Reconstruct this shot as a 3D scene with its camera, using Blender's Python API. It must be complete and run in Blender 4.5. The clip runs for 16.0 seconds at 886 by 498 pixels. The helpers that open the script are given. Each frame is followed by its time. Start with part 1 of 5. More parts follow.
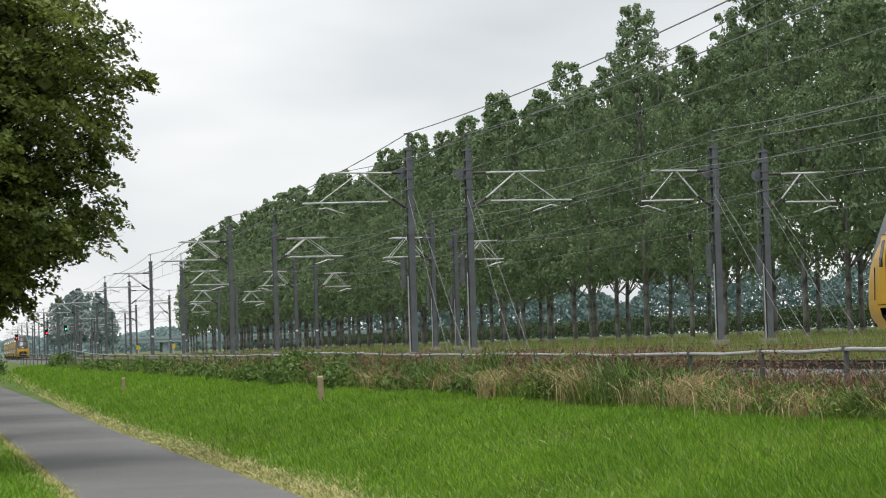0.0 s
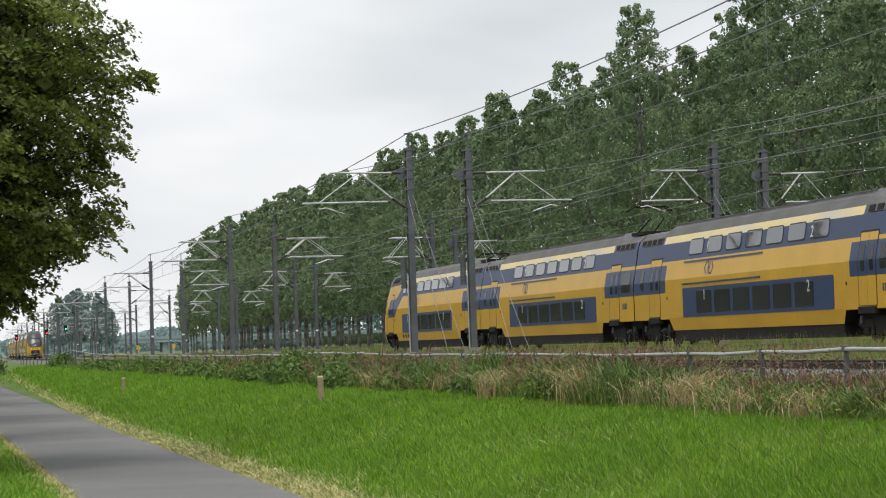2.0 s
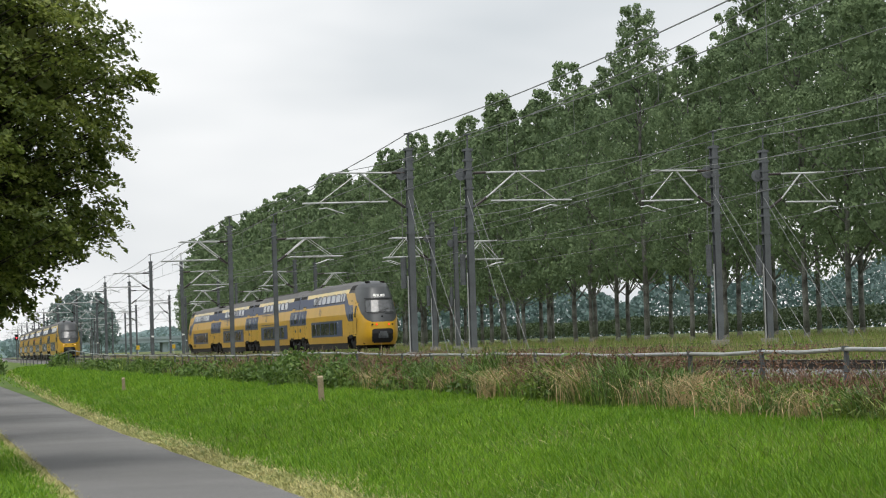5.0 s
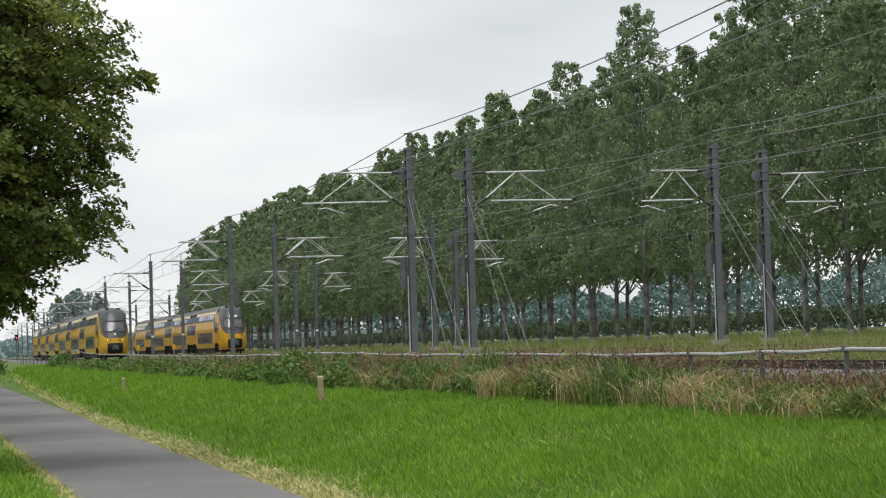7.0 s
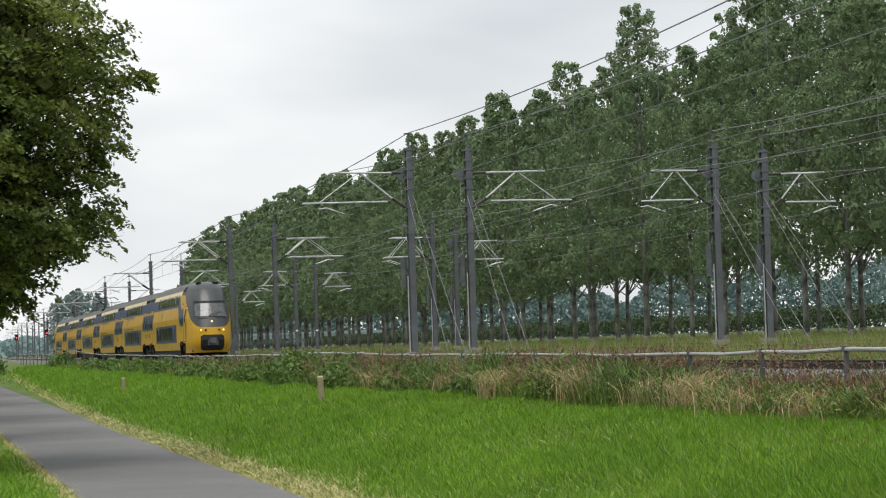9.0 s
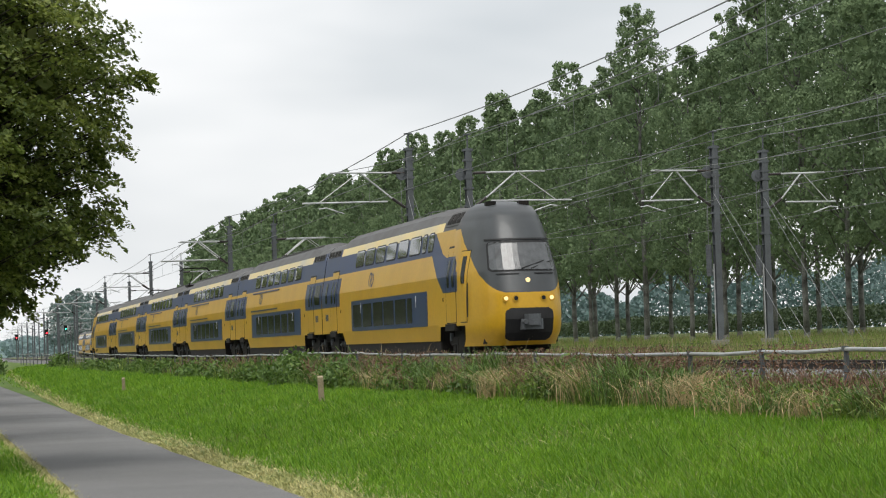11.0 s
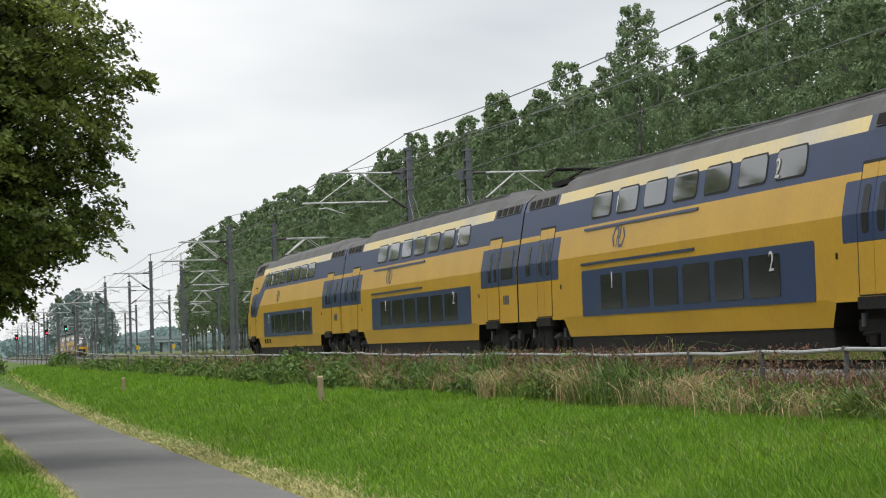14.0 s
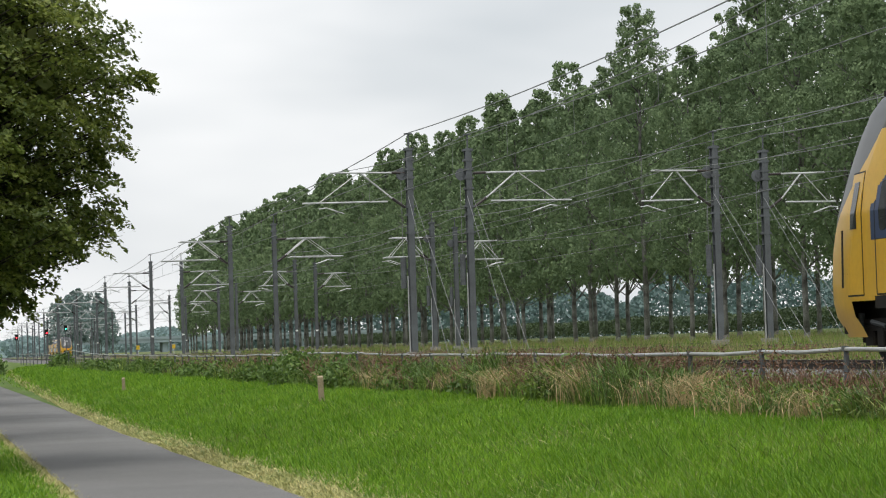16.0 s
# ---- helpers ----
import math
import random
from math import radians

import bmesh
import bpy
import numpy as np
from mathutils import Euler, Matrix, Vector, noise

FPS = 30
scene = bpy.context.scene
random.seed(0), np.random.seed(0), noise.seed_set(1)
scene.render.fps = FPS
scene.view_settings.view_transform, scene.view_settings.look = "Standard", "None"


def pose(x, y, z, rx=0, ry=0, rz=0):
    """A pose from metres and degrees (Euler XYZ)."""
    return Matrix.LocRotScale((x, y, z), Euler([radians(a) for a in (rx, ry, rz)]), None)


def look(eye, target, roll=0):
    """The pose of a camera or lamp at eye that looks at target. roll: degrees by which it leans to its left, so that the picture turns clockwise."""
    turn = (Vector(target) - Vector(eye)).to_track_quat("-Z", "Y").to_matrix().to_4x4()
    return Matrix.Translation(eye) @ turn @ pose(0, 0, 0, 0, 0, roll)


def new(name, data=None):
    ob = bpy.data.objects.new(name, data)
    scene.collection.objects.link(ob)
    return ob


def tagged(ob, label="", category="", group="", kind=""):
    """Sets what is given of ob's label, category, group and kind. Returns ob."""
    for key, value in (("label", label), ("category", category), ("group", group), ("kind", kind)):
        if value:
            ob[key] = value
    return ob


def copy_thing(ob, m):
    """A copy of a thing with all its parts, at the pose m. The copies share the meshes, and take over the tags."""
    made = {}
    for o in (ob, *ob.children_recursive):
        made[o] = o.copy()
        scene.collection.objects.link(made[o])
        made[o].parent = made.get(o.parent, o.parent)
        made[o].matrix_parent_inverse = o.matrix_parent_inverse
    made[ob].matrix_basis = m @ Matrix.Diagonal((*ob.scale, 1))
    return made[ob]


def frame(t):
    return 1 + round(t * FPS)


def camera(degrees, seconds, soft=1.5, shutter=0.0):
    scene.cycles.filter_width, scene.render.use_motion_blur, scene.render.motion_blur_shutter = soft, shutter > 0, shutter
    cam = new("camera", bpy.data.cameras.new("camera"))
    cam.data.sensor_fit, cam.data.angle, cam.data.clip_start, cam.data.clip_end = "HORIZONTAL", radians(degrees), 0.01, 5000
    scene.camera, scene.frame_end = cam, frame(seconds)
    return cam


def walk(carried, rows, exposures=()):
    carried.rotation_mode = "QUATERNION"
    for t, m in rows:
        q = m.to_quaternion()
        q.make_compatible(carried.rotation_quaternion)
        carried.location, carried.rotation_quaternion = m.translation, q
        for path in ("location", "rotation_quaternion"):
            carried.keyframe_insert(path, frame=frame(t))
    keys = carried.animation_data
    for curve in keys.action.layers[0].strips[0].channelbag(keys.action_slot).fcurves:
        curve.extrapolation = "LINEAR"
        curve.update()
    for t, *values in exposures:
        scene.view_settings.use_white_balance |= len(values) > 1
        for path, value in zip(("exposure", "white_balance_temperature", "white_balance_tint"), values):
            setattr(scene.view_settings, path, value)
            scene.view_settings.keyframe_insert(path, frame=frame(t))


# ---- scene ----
# ---- camera, on a tripod beside the cycle path ----
EYE = 1.7
cam = camera(21.1, 16.0, soft=1.1)
STAND = look((0, 0, EYE), (21.951, 97.482, EYE + 3.928), -1.84)
walk(cam, [(0.0, STAND), (16.0, STAND)], exposures=[(0.0, 0.0), (16.0, 0.0)])

# ---- overcast daylight ----
SUN_ELEV, SUN_AZ = 64.0, 215.0
world = bpy.data.worlds.new("overcast_sky")
scene.world = world
world.use_nodes = True
wn, wl = world.node_tree.nodes, world.node_tree.links
wn.clear()
w_out = wn.new("ShaderNodeOutputWorld")
w_bg = wn.new("ShaderNodeBackground")
w_sky = wn.new("ShaderNodeTexSky")
w_sky.sky_type = "NISHITA"
w_sky.sun_disc = False
w_sky.sun_elevation = radians(SUN_ELEV)
w_sky.sun_rotation = radians(SUN_AZ)
w_sky.air_density, w_sky.dust_density = 1.0, 3.0
w_co = wn.new("ShaderNodeTexCoord")
w_map = wn.new("ShaderNodeMapping")
w_map.inputs["Scale"].default_value = (3.0, 3.0, 9.0)
w_noise = wn.new("ShaderNodeTexNoise")
w_noise.inputs["Scale"].default_value = 1.0
w_noise.inputs["Detail"].default_value = 4.0
w_noise.inputs["Roughness"].default_value = 0.5
w_ramp = wn.new("ShaderNodeValToRGB")
w_ramp.color_ramp.elements[0].position, w_ramp.color_ramp.elements[0].color = 0.32, (6.3, 6.7, 7.0, 1)
w_ramp.color_ramp.elements[1].position, w_ramp.color_ramp.elements[1].color = 0.68, (10.5, 10.5, 10.5, 1)
w_mix = wn.new("ShaderNodeMix")
w_mix.data_type = "RGBA"
w_mix.inputs["Factor"].default_value = 0.92
wl.new(w_co.outputs["Generated"], w_map.inputs["Vector"])
wl.new(w_map.outputs[0], w_noise.inputs["Vector"])
wl.new(w_noise.outputs["Fac"], w_ramp.inputs["Fac"])
wl.new(w_sky.outputs[0], w_mix.inputs["A"])
wl.new(w_ramp.outputs[0], w_mix.inputs["B"])
wl.new(w_mix.outputs["Result"], w_bg.inputs["Color"])
w_bg.inputs["Strength"].default_value = 0.108
wl.new(w_bg.outputs[0], w_out.inputs[0])

sun_data = bpy.data.lights.new("sun", "SUN")
sun_data.energy, sun_data.angle, sun_data.color = 2.15, radians(35), (1.0, 0.97, 0.92)
sun = new("sun", sun_data)
sun_dir = Vector((math.sin(radians(SUN_AZ)) * math.cos(radians(SUN_ELEV)), math.cos(radians(SUN_AZ)) * math.cos(radians(SUN_ELEV)), math.sin(radians(SUN_ELEV))))
sun.matrix_world = look(sun_dir * 200, (0, 0, 0))

# ---- materials ----
def mat(name, col, rough=0.6, metal=0.0, var=0.12, scale=4.0, fine=60.0, bump=0.0, tint=None, spec=0.5, island=0.0, coat=0.0, space="Object", mask=(0.35, 0.7)):
    """A surface with coarse stains (tint), fine grain and relief."""
    m = bpy.data.materials.new(name)
    m.use_nodes = True
    n, l = m.node_tree.nodes, m.node_tree.links
    b = n["Principled BSDF"]
    b.inputs["Roughness"].default_value = rough
    b.inputs["Metallic"].default_value = metal
    b.inputs["Specular IOR Level"].default_value = spec
    b.inputs["Coat Weight"].default_value = coat
    co = n.new("ShaderNodeTexCoord")
    big = n.new("ShaderNodeTexNoise")
    big.inputs["Scale"].default_value, big.inputs["Detail"].default_value = scale, 5
    small = n.new("ShaderNodeTexNoise")
    small.inputs["Scale"].default_value, small.inputs["Detail"].default_value = fine, 3
    for t in (big, small):
        l.new(co.outputs[space], t.inputs["Vector"])
    t2 = tint or tuple(c * 0.6 for c in col)
    r = n.new("ShaderNodeValToRGB")
    r.color_ramp.elements[0].position, r.color_ramp.elements[1].position = mask
    r.color_ramp.elements[0].color, r.color_ramp.elements[1].color = (*col, 1), (*t2, 1)
    l.new(big.outputs["Fac"], r.inputs["Fac"])
    hsv = n.new("ShaderNodeHueSaturation")
    l.new(r.outputs["Color"], hsv.inputs["Color"])
    mr = n.new("ShaderNodeMapRange")
    mr.inputs["From Min"].default_value, mr.inputs["From Max"].default_value = 0.25, 0.75
    mr.inputs["To Min"].default_value, mr.inputs["To Max"].default_value = 1 - var, 1 + var
    l.new(small.outputs["Fac"], mr.inputs["Value"])
    val = mr.outputs["Result"]
    if island:
        geo = n.new("ShaderNodeNewGeometry")
        mi = n.new("ShaderNodeMapRange")
        mi.inputs["To Min"].default_value, mi.inputs["To Max"].default_value = 1 - island, 1 + island
        l.new(geo.outputs["Random Per Island"], mi.inputs["Value"])
        mul = n.new("ShaderNodeMath")
        mul.operation = "MULTIPLY"
        l.new(val, mul.inputs[0])
        l.new(mi.outputs["Result"], mul.inputs[1])
        val = mul.outputs[0]
        mh = n.new("ShaderNodeMapRange")
        mh.inputs["To Min"].default_value, mh.inputs["To Max"].default_value = 0.5 + 0.04 * island, 0.5 - 0.04 * island
        l.new(geo.outputs["Random Per Island"], mh.inputs["Value"])
        l.new(mh.outputs["Result"], hsv.inputs["Hue"])
    l.new(val, hsv.inputs["Value"])
    l.new(hsv.outputs["Color"], b.inputs["Base Color"])
    if bump:
        bp = n.new("ShaderNodeBump")
        bp.inputs["Strength"].default_value, bp.inputs["Distance"].default_value = bump, 0.02
        l.new(small.outputs["Fac"], bp.inputs["Height"])
        l.new(bp.outputs["Normal"], b.inputs["Normal"])
    return m


def leafy(name, col, tint, rough=0.5, through_light=0.25, scale=0.25, spread=0.38, spec=0.35):
    """Foliage: colour varies leaf by leaf and clump by clump, and lets some light through."""
    m = mat(name, col, rough, var=0.15, scale=scale, fine=8, tint=tint, island=spread, spec=spec)
    n, l = m.node_tree.nodes, m.node_tree.links
    b, out = n["Principled BSDF"], n["Material Output"]
    tr = n.new("ShaderNodeBsdfTranslucent")
    l.new(b.inputs["Base Color"].links[0].from_socket, tr.inputs["Color"])
    mx = n.new("ShaderNodeMixShader")
    mx.inputs["Fac"].default_value = through_light
    l.new(b.outputs[0], mx.inputs[1])
    l.new(tr.outputs[0], mx.inputs[2])
    l.new(mx.outputs[0], out.inputs["Surface"])
    return m


def glow(name, col, strength):
    m = bpy.data.materials.new(name)
    m.use_nodes = True
    b = m.node_tree.nodes["Principled BSDF"]
    b.inputs["Base Color"].default_value = (*col, 1)
    b.inputs["Emission Color"].default_value = (*col, 1)
    b.inputs["Emission Strength"].default_value = strength
    return m


YELLOW = mat("train_yellow_paint", (0.61, 0.35, 0.016), 0.34, var=0.06, scale=0.5, fine=9, tint=(0.53, 0.295, 0.014), spec=0.45)
CREAM = mat("train_cream_strip", (0.80, 0.62, 0.26), 0.45, var=0.05, scale=0.25, fine=9, tint=(0.58, 0.53, 0.42), spec=0.3)
BLUE = mat("train_blue_paint", (0.020, 0.042, 0.125), 0.36, var=0.06, scale=0.7, fine=9, tint=(0.026, 0.044, 0.10), spec=0.3)
ROOF = mat("train_roof_grey", (0.105, 0.105, 0.105), 0.6, var=0.1, scale=0.9, fine=12, tint=(0.075, 0.07, 0.065))
MASKGREY = mat("cab_mask_grey", (0.050, 0.056, 0.060), 0.42, var=0.05, scale=1.5, fine=12, tint=(0.04, 0.043, 0.045), coat=0.15)
UNDER = mat("underframe_black", (0.010, 0.0095, 0.009), 0.75, var=0.3, scale=3, fine=30, tint=(0.02, 0.016, 0.013), spec=0.25)
RUBBER = mat("black_rubber", (0.012, 0.012, 0.013), 0.7, var=0.1)
GLASS = mat("tinted_window_glass", (0.018, 0.020, 0.022), 0.16, var=0.1, spec=0.2)
GLASSUP = mat("upper_deck_window_glass", (0.055, 0.058, 0.06), 0.06, var=0.1, spec=0.9, coat=0.5)
SCREEN = mat("windscreen_glass", (0.09, 0.096, 0.10), 0.2, var=0.1, spec=0.8)
WHITEP = mat("white_paint", (0.8, 0.8, 0.78), 0.5, var=0.04)
STEELG = mat("galvanised_steel", (0.46, 0.47, 0.48), 0.5, 0.3, var=0.15, scale=2, fine=30, tint=(0.33, 0.33, 0.33))
MASTG = mat("weathered_mast_steel", (0.115, 0.127, 0.137), 0.7, 0.15, var=0.15, scale=1.2, fine=25, tint=(0.075, 0.08, 0.085))
ARMW = mat("pale_cantilever_tube", (0.62, 0.63, 0.64), 0.4, 0.25, var=0.06, scale=2, fine=25)
WIRE = mat("contact_wire_copper", (0.27, 0.28, 0.285), 0.6, 0.2, var=0.1)
BRONZE = mat("insulator_brown", (0.045, 0.036, 0.034), 0.35, var=0.1)
ASPHALT = mat("asphalt", (0.165, 0.163, 0.16), 0.85, var=0.22, scale=0.35, fine=45, bump=0.4, tint=(0.125, 0.124, 0.122))
BALLAST = mat("grey_ballast", (0.16, 0.16, 0.16), 0.9, var=0.6, scale=1.2, fine=16, bump=0.9, tint=(0.10, 0.095, 0.09))
STONE = mat("ballast_stone", (0.27, 0.278, 0.285), 0.85, var=0.2, scale=2, fine=30, tint=(0.16, 0.16, 0.16), island=0.4)
CONC = mat("concrete", (0.33, 0.32, 0.30), 0.85, var=0.15, scale=1.5, fine=30, bump=0.3, tint=(0.24, 0.23, 0.21))
RAILM = mat("rusty_rail", (0.065, 0.052, 0.045), 0.6, 0.4, var=0.2, scale=2, fine=40, tint=(0.05, 0.042, 0.038))
RAILTOP = mat("polished_railhead", (0.5, 0.5, 0.5), 0.25, 0.9, var=0.05)
BARK = mat("poplar_bark", (0.20, 0.20, 0.185), 0.9, var=0.35, scale=1.1, fine=14, bump=0.8, tint=(0.055, 0.052, 0.046), mask=(0.42, 0.62))
DARKBARK = mat("dark_bark", (0.06, 0.05, 0.04), 0.9, var=0.3, scale=2, fine=18, bump=0.8)
POPLAR = leafy("poplar_leaves", (0.203, 0.275, 0.142), (0.142, 0.203, 0.112), rough=0.75, through_light=0.34, scale=0.35, spread=0.17, spec=0.08)
LIME = leafy("roadside_tree_leaves", (0.19, 0.23, 0.048), (0.10, 0.145, 0.036), scale=0.9, through_light=0.42)
# leaf colour shifted to blue-green to stand for aerial haze
HAZELEAF = leafy("far_wood_hazed_leaves", (0.125, 0.195, 0.185), (0.10, 0.16, 0.155), scale=0.03, spread=0.2)
# horizon haze is painted into these pale blue-grey leaves
FARHAZE = leafy("horizon_wood_hazed_leaves", (0.23, 0.325, 0.33), (0.20, 0.285, 0.29), scale=0.01, spread=0.1)
# paler and bluer than POPLAR: haze of the distance put into the colour
HAZEPOPLAR = leafy("distant_poplar_hazed_leaves", (0.225, 0.31, 0.295), (0.185, 0.265, 0.255), scale=0.05, spread=0.15)
HEDGE = leafy("hedge_leaves", (0.075, 0.11, 0.05), (0.05, 0.08, 0.036), scale=0.3)
BRAMBLE = leafy("bramble_leaves", (0.11, 0.19, 0.04), (0.085, 0.14, 0.035), scale=0.8)
GRASS = leafy("grass_blades", (0.19, 0.355, 0.026), (0.135, 0.28, 0.020), scale=0.6, through_light=0.37, spread=0.38)
GRASSDARK = leafy("coarse_grass", (0.135, 0.235, 0.03), (0.18, 0.22, 0.058), scale=0.5)
TAN = leafy("tan_dead_grass", (0.50, 0.40, 0.22), (0.38, 0.28, 0.14), scale=0.9, through_light=0.25)
STRAW = leafy("dry_stems", (0.37, 0.30, 0.165), (0.24, 0.185, 0.10), scale=0.9, through_light=0.2)
RUST = leafy("red_brown_dock", (0.20, 0.112, 0.072), (0.13, 0.078, 0.05), scale=0.9, through_light=0.15)
SOIL = mat("grassy_ground", (0.075, 0.145, 0.014), 0.95, var=0.4, scale=0.3, fine=9, bump=0.6, tint=(0.095, 0.13, 0.022))
PALE = leafy("pale_dry_grass", (0.58, 0.52, 0.25), (0.34, 0.36, 0.12), scale=0.9, through_light=0.2)
# concrete with the pale blue of distance haze mixed into its colour
HAZECONC = mat("far_hazed_concrete", (0.27, 0.335, 0.355), 0.9, var=0.05, scale=0.3, fine=3, tint=(0.23, 0.29, 0.31))
FIELD = mat("rough_field_ground", (0.085, 0.125, 0.030), 0.95, var=0.3, scale=0.1, fine=5, bump=0.6, tint=(0.12, 0.14, 0.045))
TIMBER = mat("weathered_timber", (0.36, 0.29, 0.19), 0.85, var=0.2, scale=3, fine=40, bump=0.4)


# ---- helpers for meshes ----
def empty(name, m=Matrix()):
    ob = new(name)
    ob.matrix_basis = m
    return ob


def mesh_of(name, verts, faces, mats, idx=None, smooth=False):
    me = bpy.data.meshes.new(name)
    me.from_pydata([tuple(v) for v in verts], [], [tuple(f) for f in faces])
    for m in mats if isinstance(mats, (list, tuple)) else [mats]:
        me.materials.append(m)
    if idx is not None:
        me.polygons.foreach_set("material_index", np.asarray(idx, dtype=np.int32))
    if smooth:
        me.polygons.foreach_set("use_smooth", np.ones(len(me.polygons), dtype=bool))
    me.update()
    return me


def fast_mesh(name, co, nper, mats, idx=None):
    """Many loose polygons of nper corners each, from an array (n, nper, 3)."""
    co = np.asarray(co, dtype=np.float32)
    k = co.shape[0]
    me = bpy.data.meshes.new(name)
    me.vertices.add(k * nper)
    me.vertices.foreach_set("co", co.reshape(-1))
    me.loops.add(k * nper)
    me.loops.foreach_set("vertex_index", np.arange(k * nper, dtype=np.int32))
    me.polygons.add(k)
    me.polygons.foreach_set("loop_start", np.arange(0, k * nper, nper, dtype=np.int32))
    for m in mats if isinstance(mats, (list, tuple)) else [mats]:
        me.materials.append(m)
    if idx is not None:
        me.polygons.foreach_set("material_index", np.asarray(idx, dtype=np.int32))
    me.update(calc_edges=True)
    me.validate()
    return me


def part(name, me, parent, label="", m=None):
    """One mesh object under a thing or a part; me is a mesh."""
    ob = new(name, me)
    ob.parent = parent
    if m is not None:
        ob.matrix_basis = m
    if label:
        tagged(ob, label=label)
    return ob


class Shape:
    """Collects boxes, tubes and sheets into one mesh."""

    def __init__(self):
        self.v, self.f, self.i = [], [], []

    def poly(self, verts, faces, mi=0):
        o = len(self.v)
        self.v += [tuple(p) for p in verts]
        self.f += [tuple(o + a for a in f) for f in faces]
        self.i += [mi] * len(faces)
        return self

    def box(self, x0, x1, y0, y1, z0, z1, mi=0, bev=0.0):
        b = min(bev, (x1 - x0) * 0.4, (y1 - y0) * 0.4)
        if b <= 0:
            vs = [(x, y, z) for z in (z0, z1) for x, y in ((x0, y0), (x1, y0), (x1, y1), (x0, y1))]
            return self.poly(vs, [(3, 2, 1, 0), (4, 5, 6, 7)] + [(k, (k + 1) % 4, 4 + (k + 1) % 4, 4 + k) for k in range(4)], mi)
        ring = [(x0 + b, y0), (x1 - b, y0), (x1, y0 + b), (x1, y1 - b), (x1 - b, y1), (x0 + b, y1), (x0, y1 - b), (x0, y0 + b)]
        vs = [(x, y, z) for z in (z0, z1) for x, y in ring]
        return self.poly(vs, [tuple(range(7, -1, -1)), tuple(range(8, 16))] + [(k, (k + 1) % 8, 8 + (k + 1) % 8, 8 + k) for k in range(8)], mi)

    def tube(self, pts, r, n=8, mi=0, r2=None, caps=True):
        pts = [Vector(p) for p in pts]
        vs, fs = [], []
        for k, p in enumerate(pts):
            d = (pts[min(k + 1, len(pts) - 1)] - pts[max(k - 1, 0)]).normalized()
            a = d.orthogonal().normalized() if abs(d.z) > 0.95 else d.cross(Vector((0, 0, 1))).normalized()
            b = d.cross(a)
            q = r if r2 is None else r + (r2 - r) * k / (len(pts) - 1)
            vs += [p + (a * math.cos(2 * math.pi * j / n) + b * math.sin(2 * math.pi * j / n)) * q for j in range(n)]
        for k in range(len(pts) - 1):
            fs += [(k * n + j, k * n + (j + 1) % n, (k + 1) * n + (j + 1) % n, (k + 1) * n + j) for j in range(n)]
        if caps:
            fs += [tuple(range(n - 1, -1, -1)), tuple(range((len(pts) - 1) * n, len(pts) * n))]
        return self.poly(vs, fs, mi)

    def mesh(self, name, mats, smooth=False):
        return mesh_of(name, self.v, self.f, mats, self.i, smooth)


rng = np.random.default_rng(7)

# ---- ground: one sheet, shaped across the line ----
PROFILE = [(-900, -0.4), (-60, -0.3), (-4, -0.1), (1.0, 0.0), (1.9, -0.03), (4.4, -0.03), (4.6, 0.03), (5.2, 0.12), (7.5, 0.66), (9.0, 0.82), (10.5, 0.84), (12.3, 0.78), (12.9, 0.80), (14.5, 0.93), (15.0, 0.94),
           (19.2, 0.94), (20.2, 1.0), (23.4, 1.10), (24.1, 1.09), (32.0, 1.09), (32.6, 1.12), (35.6, 1.2), (36.4, 1.1), (40.5, 1.1), (42.0, 1.0), (46, 1.1), (62, 1.3), (71, 1.75), (78, 1.85), (110, 1.8), (900, 1.2), (3500, 1.0)]
PX, PZ = np.array([p[0] for p in PROFILE]), np.array([p[1] for p in PROFILE])


def bend(y):
    """The whole line curves to the right with a radius of about 24 km."""
    return 2.05e-5 * np.asarray(y, dtype=float) ** 2


def ground_z(x, y):
    return np.interp(x - bend(y), PX, PZ)


def shift_x(y):
    """The path bends gently to the right in the distance."""
    return np.maximum(0, np.asarray(y, dtype=float) - 50) ** 1.25 * 0.006


gx = np.unique(np.concatenate([PX, np.linspace(-20, 60, 90), [-3500.0]]))
gy = np.concatenate([np.linspace(-60, 10, 8), np.linspace(14, 120, 70), np.linspace(130, 500, 40), np.geomspace(560, 4200, 12)])
GX, GY = np.meshgrid(gx, gy)
rough_grass = ((GX > 4.6) & (GX < 13.5)) | (GX < 1.5)
GZ = np.interp(GX, PX, PZ) + np.where(rough_grass, rng.normal(0, 0.006, GX.shape), 0)
nx, ny = len(gx), len(gy)
gf, gi = [], []
for j in range(ny - 1):
    for i in range(nx - 1):
        gf.append((j * nx + i, j * nx + i + 1, (j + 1) * nx + i + 1, (j + 1) * nx + i))
        cx = (gx[i] + gx[i + 1]) / 2
        gi.append(1 if 12.6 < cx < 19.6 or 24.0 < cx < 32.1 or 36.3 < cx < 40.6 else 2 if cx > 19.5 else 0)
ground = new("ground", mesh_of("ground", np.stack([GX + np.minimum(bend(GY), 60), GY, GZ], -1).reshape(-1, 3), gf, [SOIL, BALLAST, FIELD], gi))
tagged(ground, "mown green grass verge and grey ballast beds beside the railway", "ground", kind="structure")

# ---- cycle path with its dry verges ----
ys = np.concatenate([np.linspace(8, 60, 30), np.linspace(64, 330, 50)])


